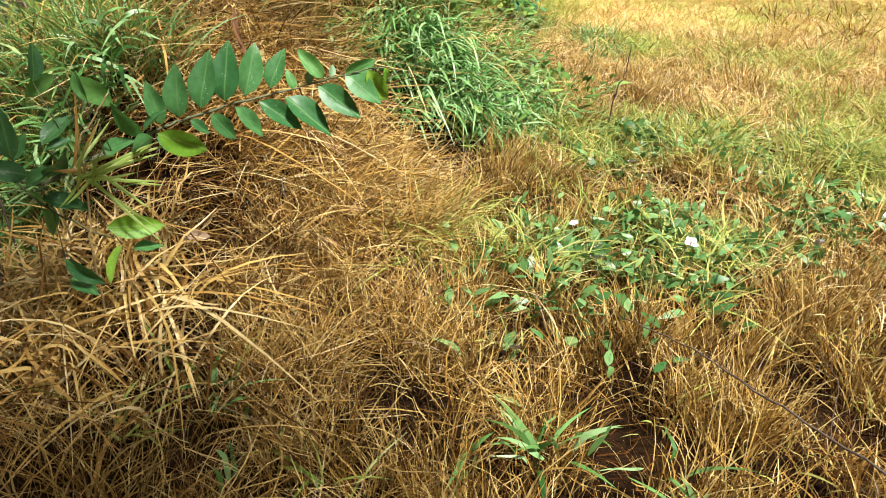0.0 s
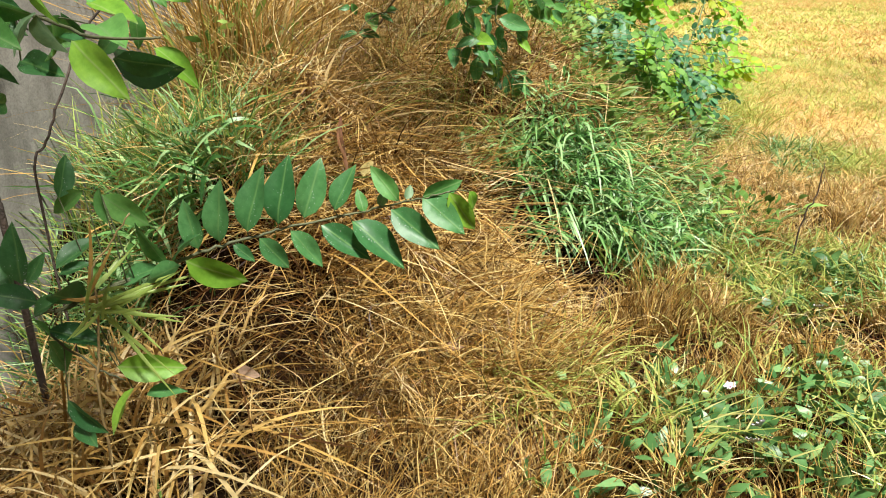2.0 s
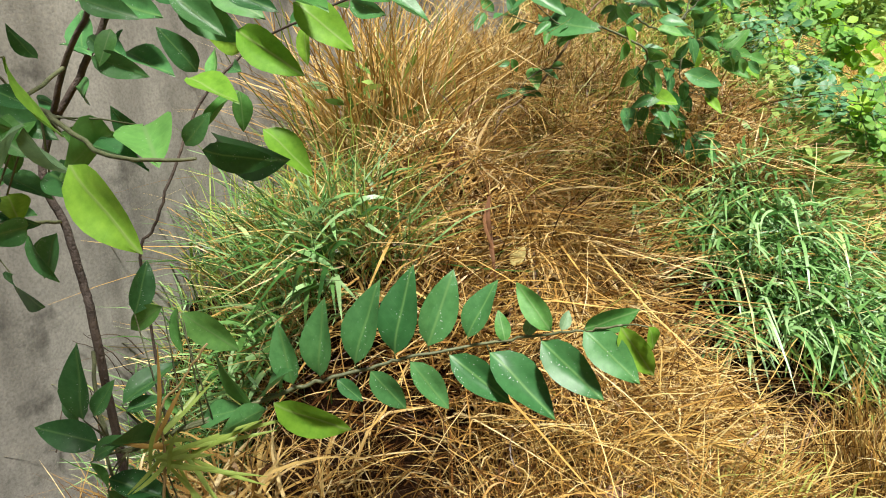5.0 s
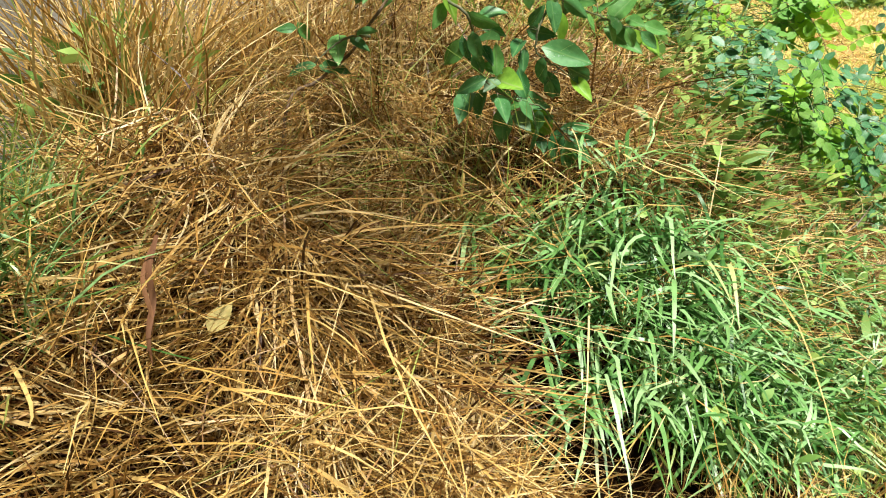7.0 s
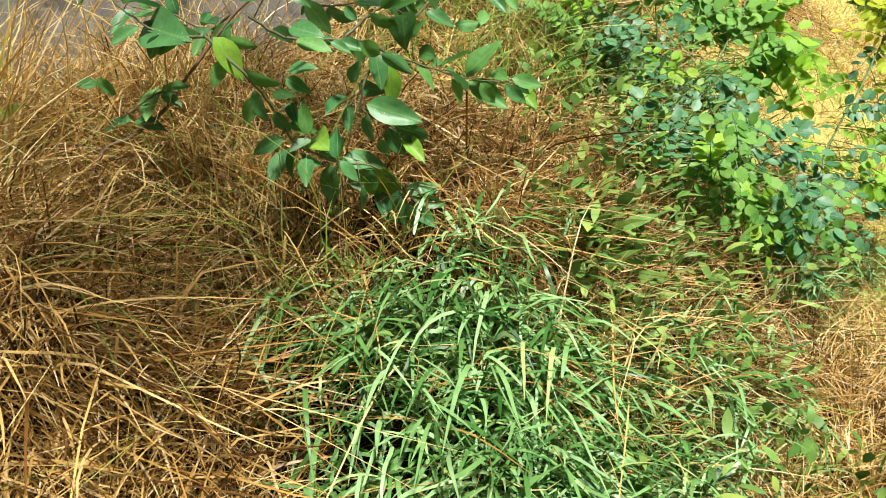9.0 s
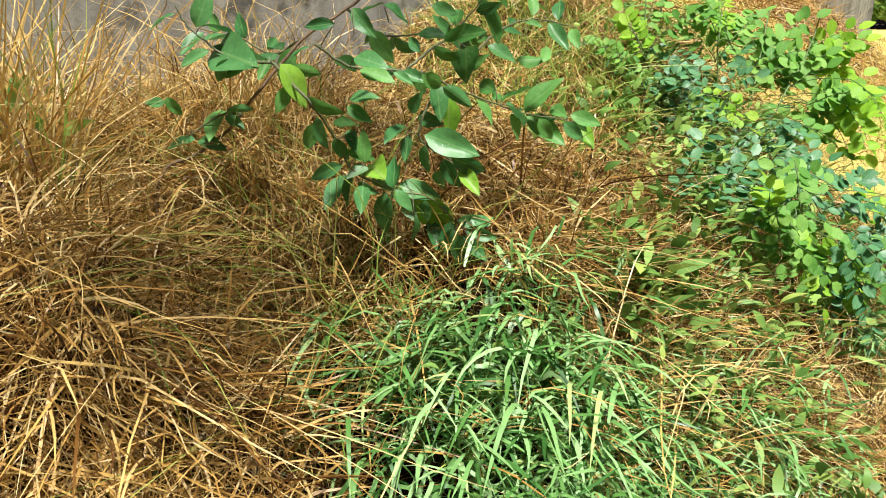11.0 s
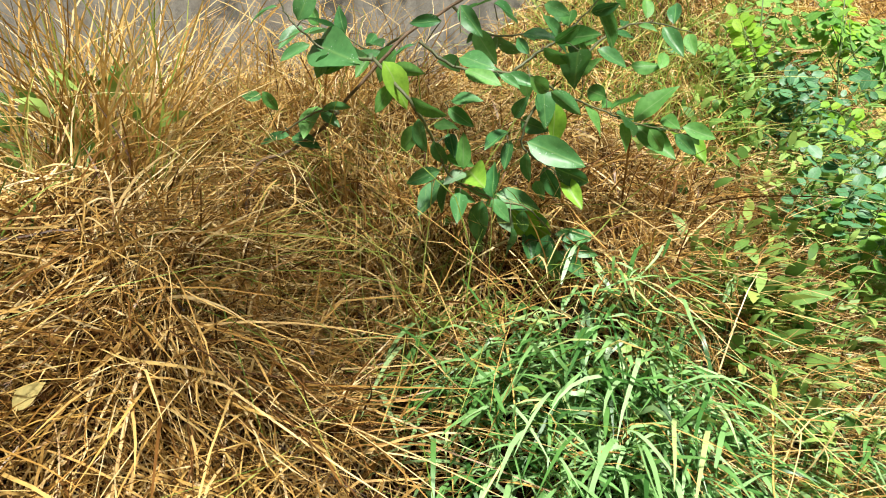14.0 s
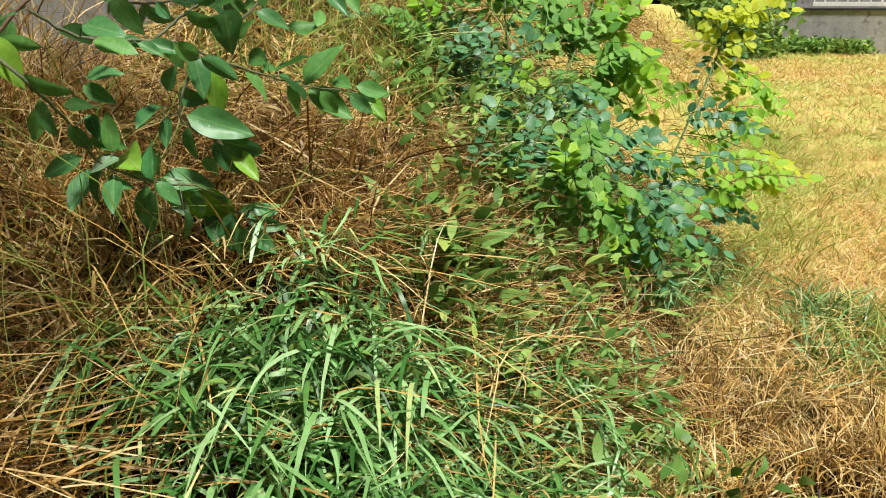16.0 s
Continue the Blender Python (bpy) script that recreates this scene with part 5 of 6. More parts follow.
BUSH_LEAVES_A = [
    ("d", (-0.693, 3.380, 1.112), (-0.861, 3.419, 1.110)),
    ("p", (-0.688, 3.367, 1.116), (-0.731, 3.369, 1.107)),
    ("y", (-0.587, 3.304, 1.115), (-0.544, 3.358, 1.022)),
    ("d", (-0.552, 3.359, 1.150), (-0.598, 3.329, 1.129)),
    ("d", (-0.878, 3.348, 1.129), (-0.685, 3.272, 1.132)),
    ("d", (-0.835, 3.286, 1.188), (-0.802, 3.364, 1.180)),
    ("d", (-0.759, 3.341, 1.107), (-0.820, 3.325, 1.073)),
    ("d", (-0.782, 3.312, 1.115), (-0.815, 3.301, 1.058)),
    ("m", (-0.962, 3.256, 1.017), (-0.949, 3.292, 0.968)),
    ("d", (-0.966, 3.258, 1.003), (-1.005, 3.221, 1.005)),
    ("m", (-0.946, 3.411, 0.974), (-0.891, 3.316, 0.922)),
    ("d", (-0.852, 3.353, 0.980), (-0.835, 3.425, 0.987)),
    ("d", (-0.890, 3.377, 0.970), (-0.835, 3.389, 0.946)),
    ("d", (-0.978, 3.344, 0.902), (-1.034, 3.288, 0.891)),
    ("d", (-0.975, 3.351, 0.899), (-0.886, 3.365, 0.888)),
    ("d", (-0.565, 3.453, 1.200), (-0.627, 3.415, 1.192)),
]
BUSH_LEAVES_B = [
    ("d", (-0.587, 3.519, 1.023), (-0.516, 3.539, 1.043)),
    ("m", (-0.573, 3.498, 1.009), (-0.499, 3.504, 0.976)),
    ("d", (-0.521, 3.469, 1.126), (-0.427, 3.470, 1.123)),
    ("d", (-0.498, 3.402, 1.001), (-0.546, 3.485, 0.942)),
    ("d", (-0.604, 3.552, 1.236), (-0.539, 3.554, 1.171)),
    ("d", (-0.517, 3.568, 1.242), (-0.511, 3.657, 1.203)),
    ("d", (-0.482, 3.706, 1.247), (-0.431, 3.747, 1.228)),
    ("d", (-0.486, 3.788, 1.170), (-0.489, 3.731, 1.225)),
    ("m", (-0.481, 3.778, 1.168), (-0.371, 3.773, 1.193)),
    ("m", (-0.456, 3.682, 1.151), (-0.428, 3.768, 1.118)),
    ("m", (-0.384, 3.863, 1.155), (-0.412, 3.803, 1.277)),
    ("m", (-0.372, 3.797, 1.284), (-0.358, 3.862, 1.254)),
    ("d", (-0.380, 3.716, 1.150), (-0.468, 3.832, 1.075)),
    ("m", (-0.432, 3.820, 1.087), (-0.392, 3.814, 1.137)),
    ("d", (-0.489, 3.568, 1.090), (-0.445, 3.596, 1.063)),
    ("d", (-0.489, 3.635, 0.990), (-0.444, 3.618, 1.042)),
]
BUSH_LEAVES_C = [
    ("m", (-0.427, 3.602, 1.089), (-0.416, 3.676, 1.051)),
    ("d", (-0.527, 3.712, 0.973), (-0.437, 3.690, 0.961)),
    ("d", (-0.402, 3.652, 1.058), (-0.356, 3.714, 1.009)),
    ("y", (-0.438, 3.715, 1.028), (-0.432, 3.745, 0.905)),
    ("m", (-0.369, 3.840, 1.040), (-0.458, 3.870, 1.054)),
    ("m", (-0.363, 3.854, 1.010), (-0.336, 3.948, 1.057)),
    ("m", (-0.374, 3.991, 0.969), (-0.307, 4.041, 1.084)),
    ("d", (-0.330, 3.826, 1.007), (-0.334, 3.935, 0.946)),
    ("m", (-0.413, 4.067, 0.953), (-0.283, 4.074, 0.880)),
    ("m", (-0.352, 4.104, 0.980), (-0.289, 4.058, 0.971)),
    ("m", (-0.353, 3.903, 1.117), (-0.306, 3.973, 1.113)),
    ("m", (-0.278, 3.914, 1.114), (-0.294, 3.961, 1.158)),
    ("y", (-0.336, 4.110, 0.946), (-0.323, 4.210, 0.903)),
    ("m", (-0.308, 4.134, 0.957), (-0.229, 4.189, 0.935)),
    ("y", (-0.335, 4.217, 0.930), (-0.256, 4.205, 0.862)),
    ("y", (-0.269, 3.815, 1.263), (-0.304, 3.912, 1.312)),
]
BUSH_LEAVES_D = [
    ("d", (-0.510, 3.639, 0.954), (-0.499, 3.546, 0.924)),
    ("d", (-0.509, 3.655, 0.931), (-0.503, 3.628, 0.863)),
    ("m", (-0.525, 3.505, 0.874), (-0.525, 3.501, 0.960)),
    ("d", (-0.567, 3.498, 0.952), (-0.518, 3.466, 0.908)),
    ("d", (-0.565, 3.385, 0.985), (-0.545, 3.381, 0.924)),
    ("p", (-0.521, 3.513, 0.863), (-0.534, 3.453, 0.856)),
    ("y", (-0.575, 3.582, 0.854), (-0.456, 3.482, 0.865)),
    ("d", (-0.626, 3.559, 0.821), (-0.603, 3.437, 0.774)),
    ("d", (-0.514, 3.418, 0.884), (-0.577, 3.373, 0.847)),
    ("d", (-0.540, 3.497, 0.825), (-0.479, 3.501, 0.805)),
    ("d", (-0.510, 3.483, 0.824), (-0.457, 3.418, 0.777)),
    ("d", (-0.515, 3.526, 0.829), (-0.543, 3.617, 0.871)),
    ("d", (-0.449, 3.531, 0.817), (-0.500, 3.572, 0.894)),
    ("m", (-0.502, 3.603, 0.800), (-0.483, 3.588, 0.873)),
    ("d", (-0.545, 3.603, 0.782), (-0.543, 3.583, 0.673)),
    ("d", (-0.537, 3.640, 0.793), (-0.438, 3.701, 0.781)),
]
BUSH_LEAVES_E = [
    ("p", (-0.540, 3.681, 0.752), (-0.487, 3.650, 0.709)),
    ("y", (-0.524, 3.688, 0.758), (-0.452, 3.791, 0.657)),
    ("d", (-0.452, 3.608, 0.735), (-0.472, 3.626, 0.651)),
    ("d", (-0.515, 3.752, 0.686), (-0.456, 3.716, 0.607)),
    ("d", (-0.454, 3.652, 0.909), (-0.465, 3.660, 0.832)),
    ("d", (-0.453, 3.691, 0.837), (-0.456, 3.731, 0.794)),
    ("d", (-0.465, 3.662, 0.934), (-0.330, 3.713, 0.894)),
    ("d", (-0.492, 3.775, 0.856), (-0.452, 3.800, 0.771)),
    ("d", (-0.396, 3.684, 0.882), (-0.357, 3.786, 0.836)),
    ("y", (-0.401, 3.729, 0.851), (-0.330, 3.721, 0.787)),
    ("d", (-0.443, 3.782, 0.689), (-0.362, 3.832, 0.682)),
    ("d", (-0.416, 3.784, 0.671), (-0.333, 3.821, 0.649)),
    ("d", (-0.402, 3.719, 0.673), (-0.411, 3.788, 0.565)),
    ("d", (-0.411, 3.756, 0.657), (-0.334, 3.776, 0.597)),
    ("d", (-0.409, 3.717, 0.687), (-0.434, 3.718, 0.636)),
]
BUSH_TWIG_A = [(-0.606, 3.429, 1.154), (-0.543, 3.500, 1.099), (-0.487, 3.662, 1.089), (-0.444, 3.723, 1.056), (-0.363, 3.833, 1.007), (-0.333, 3.924, 0.979), (-0.300, 4.146, 0.937)]
BUSH_TWIG_B = [(-0.453, 3.712, 1.054), (-0.474, 3.672, 0.986), (-0.475, 3.661, 0.921), (-0.427, 3.708, 0.875), (-0.388, 3.759, 0.830)]
BUSH_TWIG_C = [(-0.682, 3.361, 1.113), (-0.525, 3.325, 1.040), (-0.566, 3.444, 0.940), (-0.538, 3.481, 0.857), (-0.495, 3.581, 0.801), (-0.463, 3.680, 0.769), (-0.430, 3.764, 0.689), (-0.391, 3.773, 0.648)]
BUSH_TWIG_D = [(-0.828, 3.382, 0.975), (-0.878, 3.372, 0.975), (-0.924, 3.350, 0.950), (-0.948, 3.297, 0.914)]
BUSH_TWIG_E = [(-0.501, 3.635, 1.095), (-0.474, 3.691, 1.141), (-0.449, 3.732, 1.172), (-0.420, 3.774, 1.224), (-0.381, 3.820, 1.292)]
BUSH_TWIG_F = [(-0.681, 3.360, 1.110), (-0.749, 3.349, 1.112), (-0.815, 3.325, 1.126), (-0.871, 3.275, 1.186), (-0.886, 3.253, 1.235)]
CROWN_FILL_A = [
    ("d", (-0.847, 1.263, 1.124), (-0.816, 1.261, 1.191)),
    ("d", (-0.822, 1.295, 1.113), (-0.779, 1.304, 1.161)),
    ("d", (-0.927, 1.397, 1.063), (-0.951, 1.323, 1.096)),
    ("m", (-0.815, 1.226, 1.145), (-0.770, 1.233, 1.127)),
    ("d", (-0.748, 1.306, 1.123), (-0.671, 1.339, 1.093)),
    ("m", (-0.707, 1.275, 1.115), (-0.646, 1.291, 1.082)),
    ("d", (-0.690, 1.297, 1.142), (-0.640, 1.303, 1.125)),
    ("d", (-0.642, 1.338, 1.086), (-0.564, 1.365, 1.068)),
    ("d", (-0.776, 1.337, 1.041), (-0.716, 1.352, 1.022)),
    ("d", (-1.055, 1.461, 0.977), (-0.982, 1.504, 0.989)),
    ("d", (-1.123, 1.384, 1.043), (-1.053, 1.421, 1.005)),
    ("d", (-1.132, 1.384, 0.948), (-1.068, 1.430, 0.985)),
    ("d", (-1.105, 1.472, 0.949), (-1.055, 1.491, 0.967)),
    ("d", (-1.079, 1.498, 0.924), (-1.016, 1.520, 0.904)),
    ("d", (-1.110, 1.378, 0.944), (-1.040, 1.398, 0.872)),
    ("d", (-1.113, 1.441, 0.883), (-1.069, 1.450, 0.891)),
]
CROWN_FILL_B = [
    ("d", (-1.009, 1.494, 0.897), (-0.959, 1.482, 0.830)),
    ("d", (-0.779, 1.612, 1.026), (-0.734, 1.616, 1.069)),
    ("d", (-0.760, 1.626, 1.018), (-0.664, 1.656, 0.989)),
    ("d", (-0.784, 1.487, 1.160), (-0.714, 1.509, 1.134)),
    ("d", (-0.782, 1.626, 1.235), (-0.707, 1.646, 1.176)),
    ("d", (-0.726, 1.670, 1.240), (-0.648, 1.690, 1.206)),
    ("d", (-0.828, 1.517, 1.229), (-0.757, 1.542, 1.208)),
    ("d", (-0.824, 1.519, 1.184), (-0.785, 1.514, 1.156)),
    ("d", (-1.098, 1.414, 1.013), (-1.078, 1.376, 0.963)),
    ("d", (-0.712, 1.116, 1.215), (-0.676, 1.111, 1.148)),
    ("d", (-0.725, 1.260, 1.258), (-0.690, 1.256, 1.198)),
    ("d", (-0.714, 1.274, 1.235), (-0.663, 1.283, 1.272)),
    ("m", (-0.764, 1.507, 1.192), (-0.756, 1.473, 1.156)),
    ("d", (-0.671, 1.445, 1.064), (-0.670, 1.411, 1.104)),
    ("d", (-0.762, 1.638, 1.127), (-0.772, 1.595, 1.190)),
    ("d", (-0.828, 1.444, 1.161), (-0.825, 1.405, 1.194)),
]
BUSH_MORE = [
    [(-0.823, 3.597, 1.163), (-0.953, 3.597, 1.113), (-1.111, 3.609, 1.149), (-1.199, 3.538, 1.174)],
    [(-0.757, 3.689, 1.237), (-0.746, 3.815, 1.170), (-0.733, 3.971, 1.174), (-0.679, 4.108, 1.210)],
    [(-0.524, 3.925, 1.112), (-0.533, 4.090, 1.186), (-0.489, 4.218, 1.221), (-0.413, 4.349, 1.196)],
]
VINES = [
    [(-1.73, 2.160, -0.095), (-1.73, 2.138, 0.090), (-1.73, 2.094, 0.274), (-1.73, 1.996, 0.369)],
    [(-1.73, 2.167, 0.034), (-1.73, 2.050, 0.149), (-1.73, 1.966, 0.189)],
    [(-1.73, 2.174, 0.160), (-1.73, 2.106, 0.280), (-1.73, 2.030, 0.376)],
    [(-1.73, 2.020, 0.038), (-1.73, 2.021, 0.182), (-1.73, 2.001, 0.270)],
    [(-1.73, 1.883, 0.084), (-1.73, 1.906, 0.153), (-1.73, 1.938, 0.217)],
    [(-1.73, 2.210, 0.231), (-1.73, 2.153, 0.314), (-1.73, 2.044, 0.364)],
    [(-1.73, 2.050, 0.003), (-1.73, 2.060, 0.124), (-1.73, 2.006, 0.228)],
]
FRONDS_FRONT = [
    ("b", (-0.065, 4.753, 0.573), (-0.043, 4.859, 0.742)),
    ("b", (0.020, 4.842, 0.561), (0.032, 4.955, 0.722)),
    ("b", (0.073, 4.938, 0.607), (0.135, 5.044, 0.695)),
    ("b", (0.162, 5.090, 0.605), (0.245, 5.161, 0.715)),
    ("b", (0.222, 5.108, 0.586), (0.393, 5.267, 0.601)),
    ("g", (0.091, 4.785, 0.638), (0.068, 4.686, 0.466)),
    ("g", (0.123, 4.806, 0.656), (0.187, 4.744, 0.464)),
    ("l", (0.217, 4.826, 0.603), (0.326, 4.807, 0.323)),
    ("b", (0.296, 4.946, 0.524), (0.416, 4.911, 0.404)),
    ("g", (-0.028, 4.789, 0.628), (-0.128, 4.796, 0.455)),
    ("b", (0.285, 4.921, 0.468), (0.336, 4.904, 0.229)),
    ("g", (0.195, 4.757, 0.596), (0.262, 4.845, 0.445)),
    ("b", (0.326, 5.290, 0.492), (0.452, 5.320, 0.463)),
    ("g", (0.234, 4.913, 0.665), (0.112, 4.842, 0.707)),
    ("l", (0.154, 4.759, 0.649), (0.112, 4.761, 0.711)),
]
FRONDS_BLUE = [
    ("b", (-0.739, 5.241, 0.980), (-0.533, 5.295, 0.775)),
    ("b", (-0.699, 5.267, 1.002), (-0.361, 5.304, 0.851)),
    ("b", (-0.662, 5.298, 1.046), (-0.725, 5.206, 0.822)),
    ("b", (-0.652, 5.391, 0.974), (-0.351, 5.424, 0.745)),
    ("b", (-0.388, 5.530, 0.731), (-0.212, 5.657, 0.597)),
    ("b", (-0.382, 5.668, 0.791), (-0.098, 5.700, 0.700)),
    ("b", (-0.397, 5.409, 0.721), (-0.309, 5.462, 0.596)),
    ("b", (-0.164, 5.296, 0.770), (-0.205, 5.150, 0.564)),
    ("b", (-0.814, 5.339, 1.020), (-0.929, 5.198, 0.978)),
    ("b", (-0.106, 5.633, 0.683), (0.052, 5.617, 0.621)),
    ("b", (-0.515, 5.313, 0.913), (-0.398, 5.210, 0.746)),
    ("b", (-0.196, 5.756, 0.815), (-0.047, 5.800, 0.766)),
]
FRONDS_BACK = [
    ("g", (-0.413, 6.307, 1.016), (-0.552, 6.347, 1.127)),
    ("g", (-0.403, 6.321, 1.044), (-0.295, 6.407, 1.156)),
    ("g", (-0.402, 6.282, 0.932), (-0.578, 6.248, 0.958)),
    ("g", (-0.334, 6.310, 0.932), (-0.212, 6.481, 0.984)),
    ("g", (-0.330, 6.455, 1.012), (-0.151, 6.579, 1.127)),
    ("l", (-0.170, 6.544, 1.069), (0.014, 6.654, 1.156)),
    ("g", (-0.364, 6.157, 0.856), (-0.418, 6.056, 0.722)),
    ("g", (-0.126, 6.258, 0.856), (0.041, 6.238, 0.944)),
    ("g", (-0.092, 6.252, 0.801), (0.091, 6.359, 0.770)),
    ("l", (0.021, 6.218, 0.890), (0.197, 6.081, 0.667)),
    ("g", (-0.171, 6.098, 0.784), (-0.012, 6.169, 0.701)),
    ("g", (-0.672, 6.331, 1.069), (-0.790, 6.299, 1.156)),
    ("l", (-0.230, 6.529, 1.098), (-0.090, 6.622, 1.010)),
    ("g", (-0.381, 6.019, 0.811), (-0.235, 6.027, 0.706)),
]
FRONDS_YELLOW = [
    ("z", (0.501, 6.012, 1.027), (0.397, 5.930, 1.111)),
    ("z", (0.506, 6.032, 1.074), (0.592, 6.111, 1.157)),
    ("z", (0.493, 5.932, 0.971), (0.648, 5.961, 1.008)),
    ("z", (0.480, 5.978, 0.956), (0.554, 5.974, 0.922)),
    ("z", (0.509, 6.037, 1.086), (0.756, 6.150, 1.134)),
    ("z", (0.485, 6.045, 0.977), (0.333, 5.969, 1.002)),
    ("b", (0.478, 6.029, 0.941), (0.411, 5.943, 0.846)),
    ("l", (0.435, 6.014, 0.791), (0.272, 5.858, 0.737)),
    ("l", (0.557, 5.989, 0.897), (0.786, 6.000, 0.722)),
    ("b", (0.399, 5.733, 0.686), (0.683, 5.691, 0.674)),
    ("l", (0.395, 5.711, 0.629), (0.583, 5.745, 0.563)),
    ("l", (0.465, 5.585, 0.512), (0.762, 5.631, 0.551)),
    ("z", (0.616, 5.649, 0.512), (0.802, 5.756, 0.409)),
    ("b", (0.397, 5.426, 0.468), (0.631, 5.580, 0.409)),
    ("l", (0.337, 5.662, 0.560), (0.274, 5.475, 0.518)),
]
FRONDS_LOW = [
    ("l", (0.501, 5.470, 0.468), (0.677, 5.520, 0.404)),
    ("b", (0.430, 5.326, 0.471), (0.560, 5.341, 0.413)),
    ("g", (0.395, 5.297, 0.429), (0.511, 5.240, 0.366)),
    ("g", (0.445, 5.251, 0.401), (0.356, 5.199, 0.292)),
    ("g", (0.484, 5.840, 0.565), (0.594, 5.863, 0.618)),
    ("l", (0.540, 5.998, 0.620), (0.734, 5.937, 0.591)),
    ("l", (0.501, 6.117, 0.679), (0.651, 6.143, 0.658)),
    ("g", (0.327, 5.075, 0.368), (0.451, 5.087, 0.315)),
    ("g", (0.284, 4.984, 0.325), (0.391, 4.991, 0.229)),
    ("l", (0.661, 5.766, 0.468), (0.776, 5.710, 0.441)),
]
FRONDS_SIDE = [
    ("g", (-0.564, 5.204, 1.013), (-0.735, 5.133, 1.130)),
    ("l", (-0.564, 5.231, 1.077), (-0.690, 5.242, 1.262)),
    ("g", (-0.582, 5.294, 1.096), (-0.453, 5.368, 1.253)),
    ("b", (-0.541, 5.199, 0.951), (-0.404, 5.287, 1.026)),
    ("g", (-0.538, 5.183, 0.909), (-0.611, 5.066, 0.841)),
    ("g", (-0.370, 5.550, 1.066), (-0.490, 5.437, 1.211)),
    ("l", (-0.373, 5.566, 1.110), (-0.434, 5.738, 1.331)),
    ("g", (-0.359, 5.569, 1.089), (-0.270, 5.724, 1.248)),
    ("b", (-0.343, 5.529, 0.958), (-0.203, 5.582, 1.014)),
    ("g", (-0.336, 5.517, 0.914), (-0.389, 5.349, 0.829)),
    ("l", (-0.306, 5.457, 0.877), (-0.184, 5.518, 0.800)),
    ("g", (-0.606, 5.299, 1.160), (-0.641, 5.535, 1.362)),
    ("g", (-0.389, 5.578, 1.175), (-0.498, 5.518, 1.342)),
    ("b", (-0.520, 5.183, 0.867), (-0.422, 5.229, 0.768)),
]
SIDE_STEM_A = [(-0.516, 5.223, 0.616), (-0.539, 5.234, 0.861), (-0.587, 5.290, 1.096), (-0.632, 5.347, 1.331)]
SIDE_STEM_B = [(-0.302, 5.554, 0.590), (-0.340, 5.564, 0.865), (-0.373, 5.566, 1.110), (-0.416, 5.627, 1.349)]
YELLOW_STEM = [(0.370, 5.345, 0.274), (0.368, 5.581, 0.456), (0.371, 5.676, 0.560), (0.438, 5.842, 0.784), (0.488, 5.990, 0.980), (0.526, 6.061, 1.134), (0.554, 6.124, 1.276)]
FRONT_STEM = [(0.221, 4.952, 0.151), (0.180, 4.968, 0.402), (0.150, 4.964, 0.588), (0.177, 5.002, 0.664)]
BACK_STEM_A = [(-0.347, 5.939, 0.545), (-0.366, 6.126, 0.774), (-0.400, 6.313, 1.016), (-0.436, 6.513, 1.299)]
BACK_STEM_B = [(-0.270, 6.119, 0.637), (-0.247, 6.272, 0.879), (-0.214, 6.468, 1.070), (-0.200, 6.613, 1.299)]
BLUE_STEM = [(-0.799, 5.518, 0.864), (-0.816, 5.572, 1.035), (-0.834, 5.634, 1.230), (-0.840, 5.693, 1.401)]
BLUE_STEM_B = [(-0.661, 5.670, 0.805), (-0.702, 5.733, 1.031), (-0.753, 5.819, 1.333)]



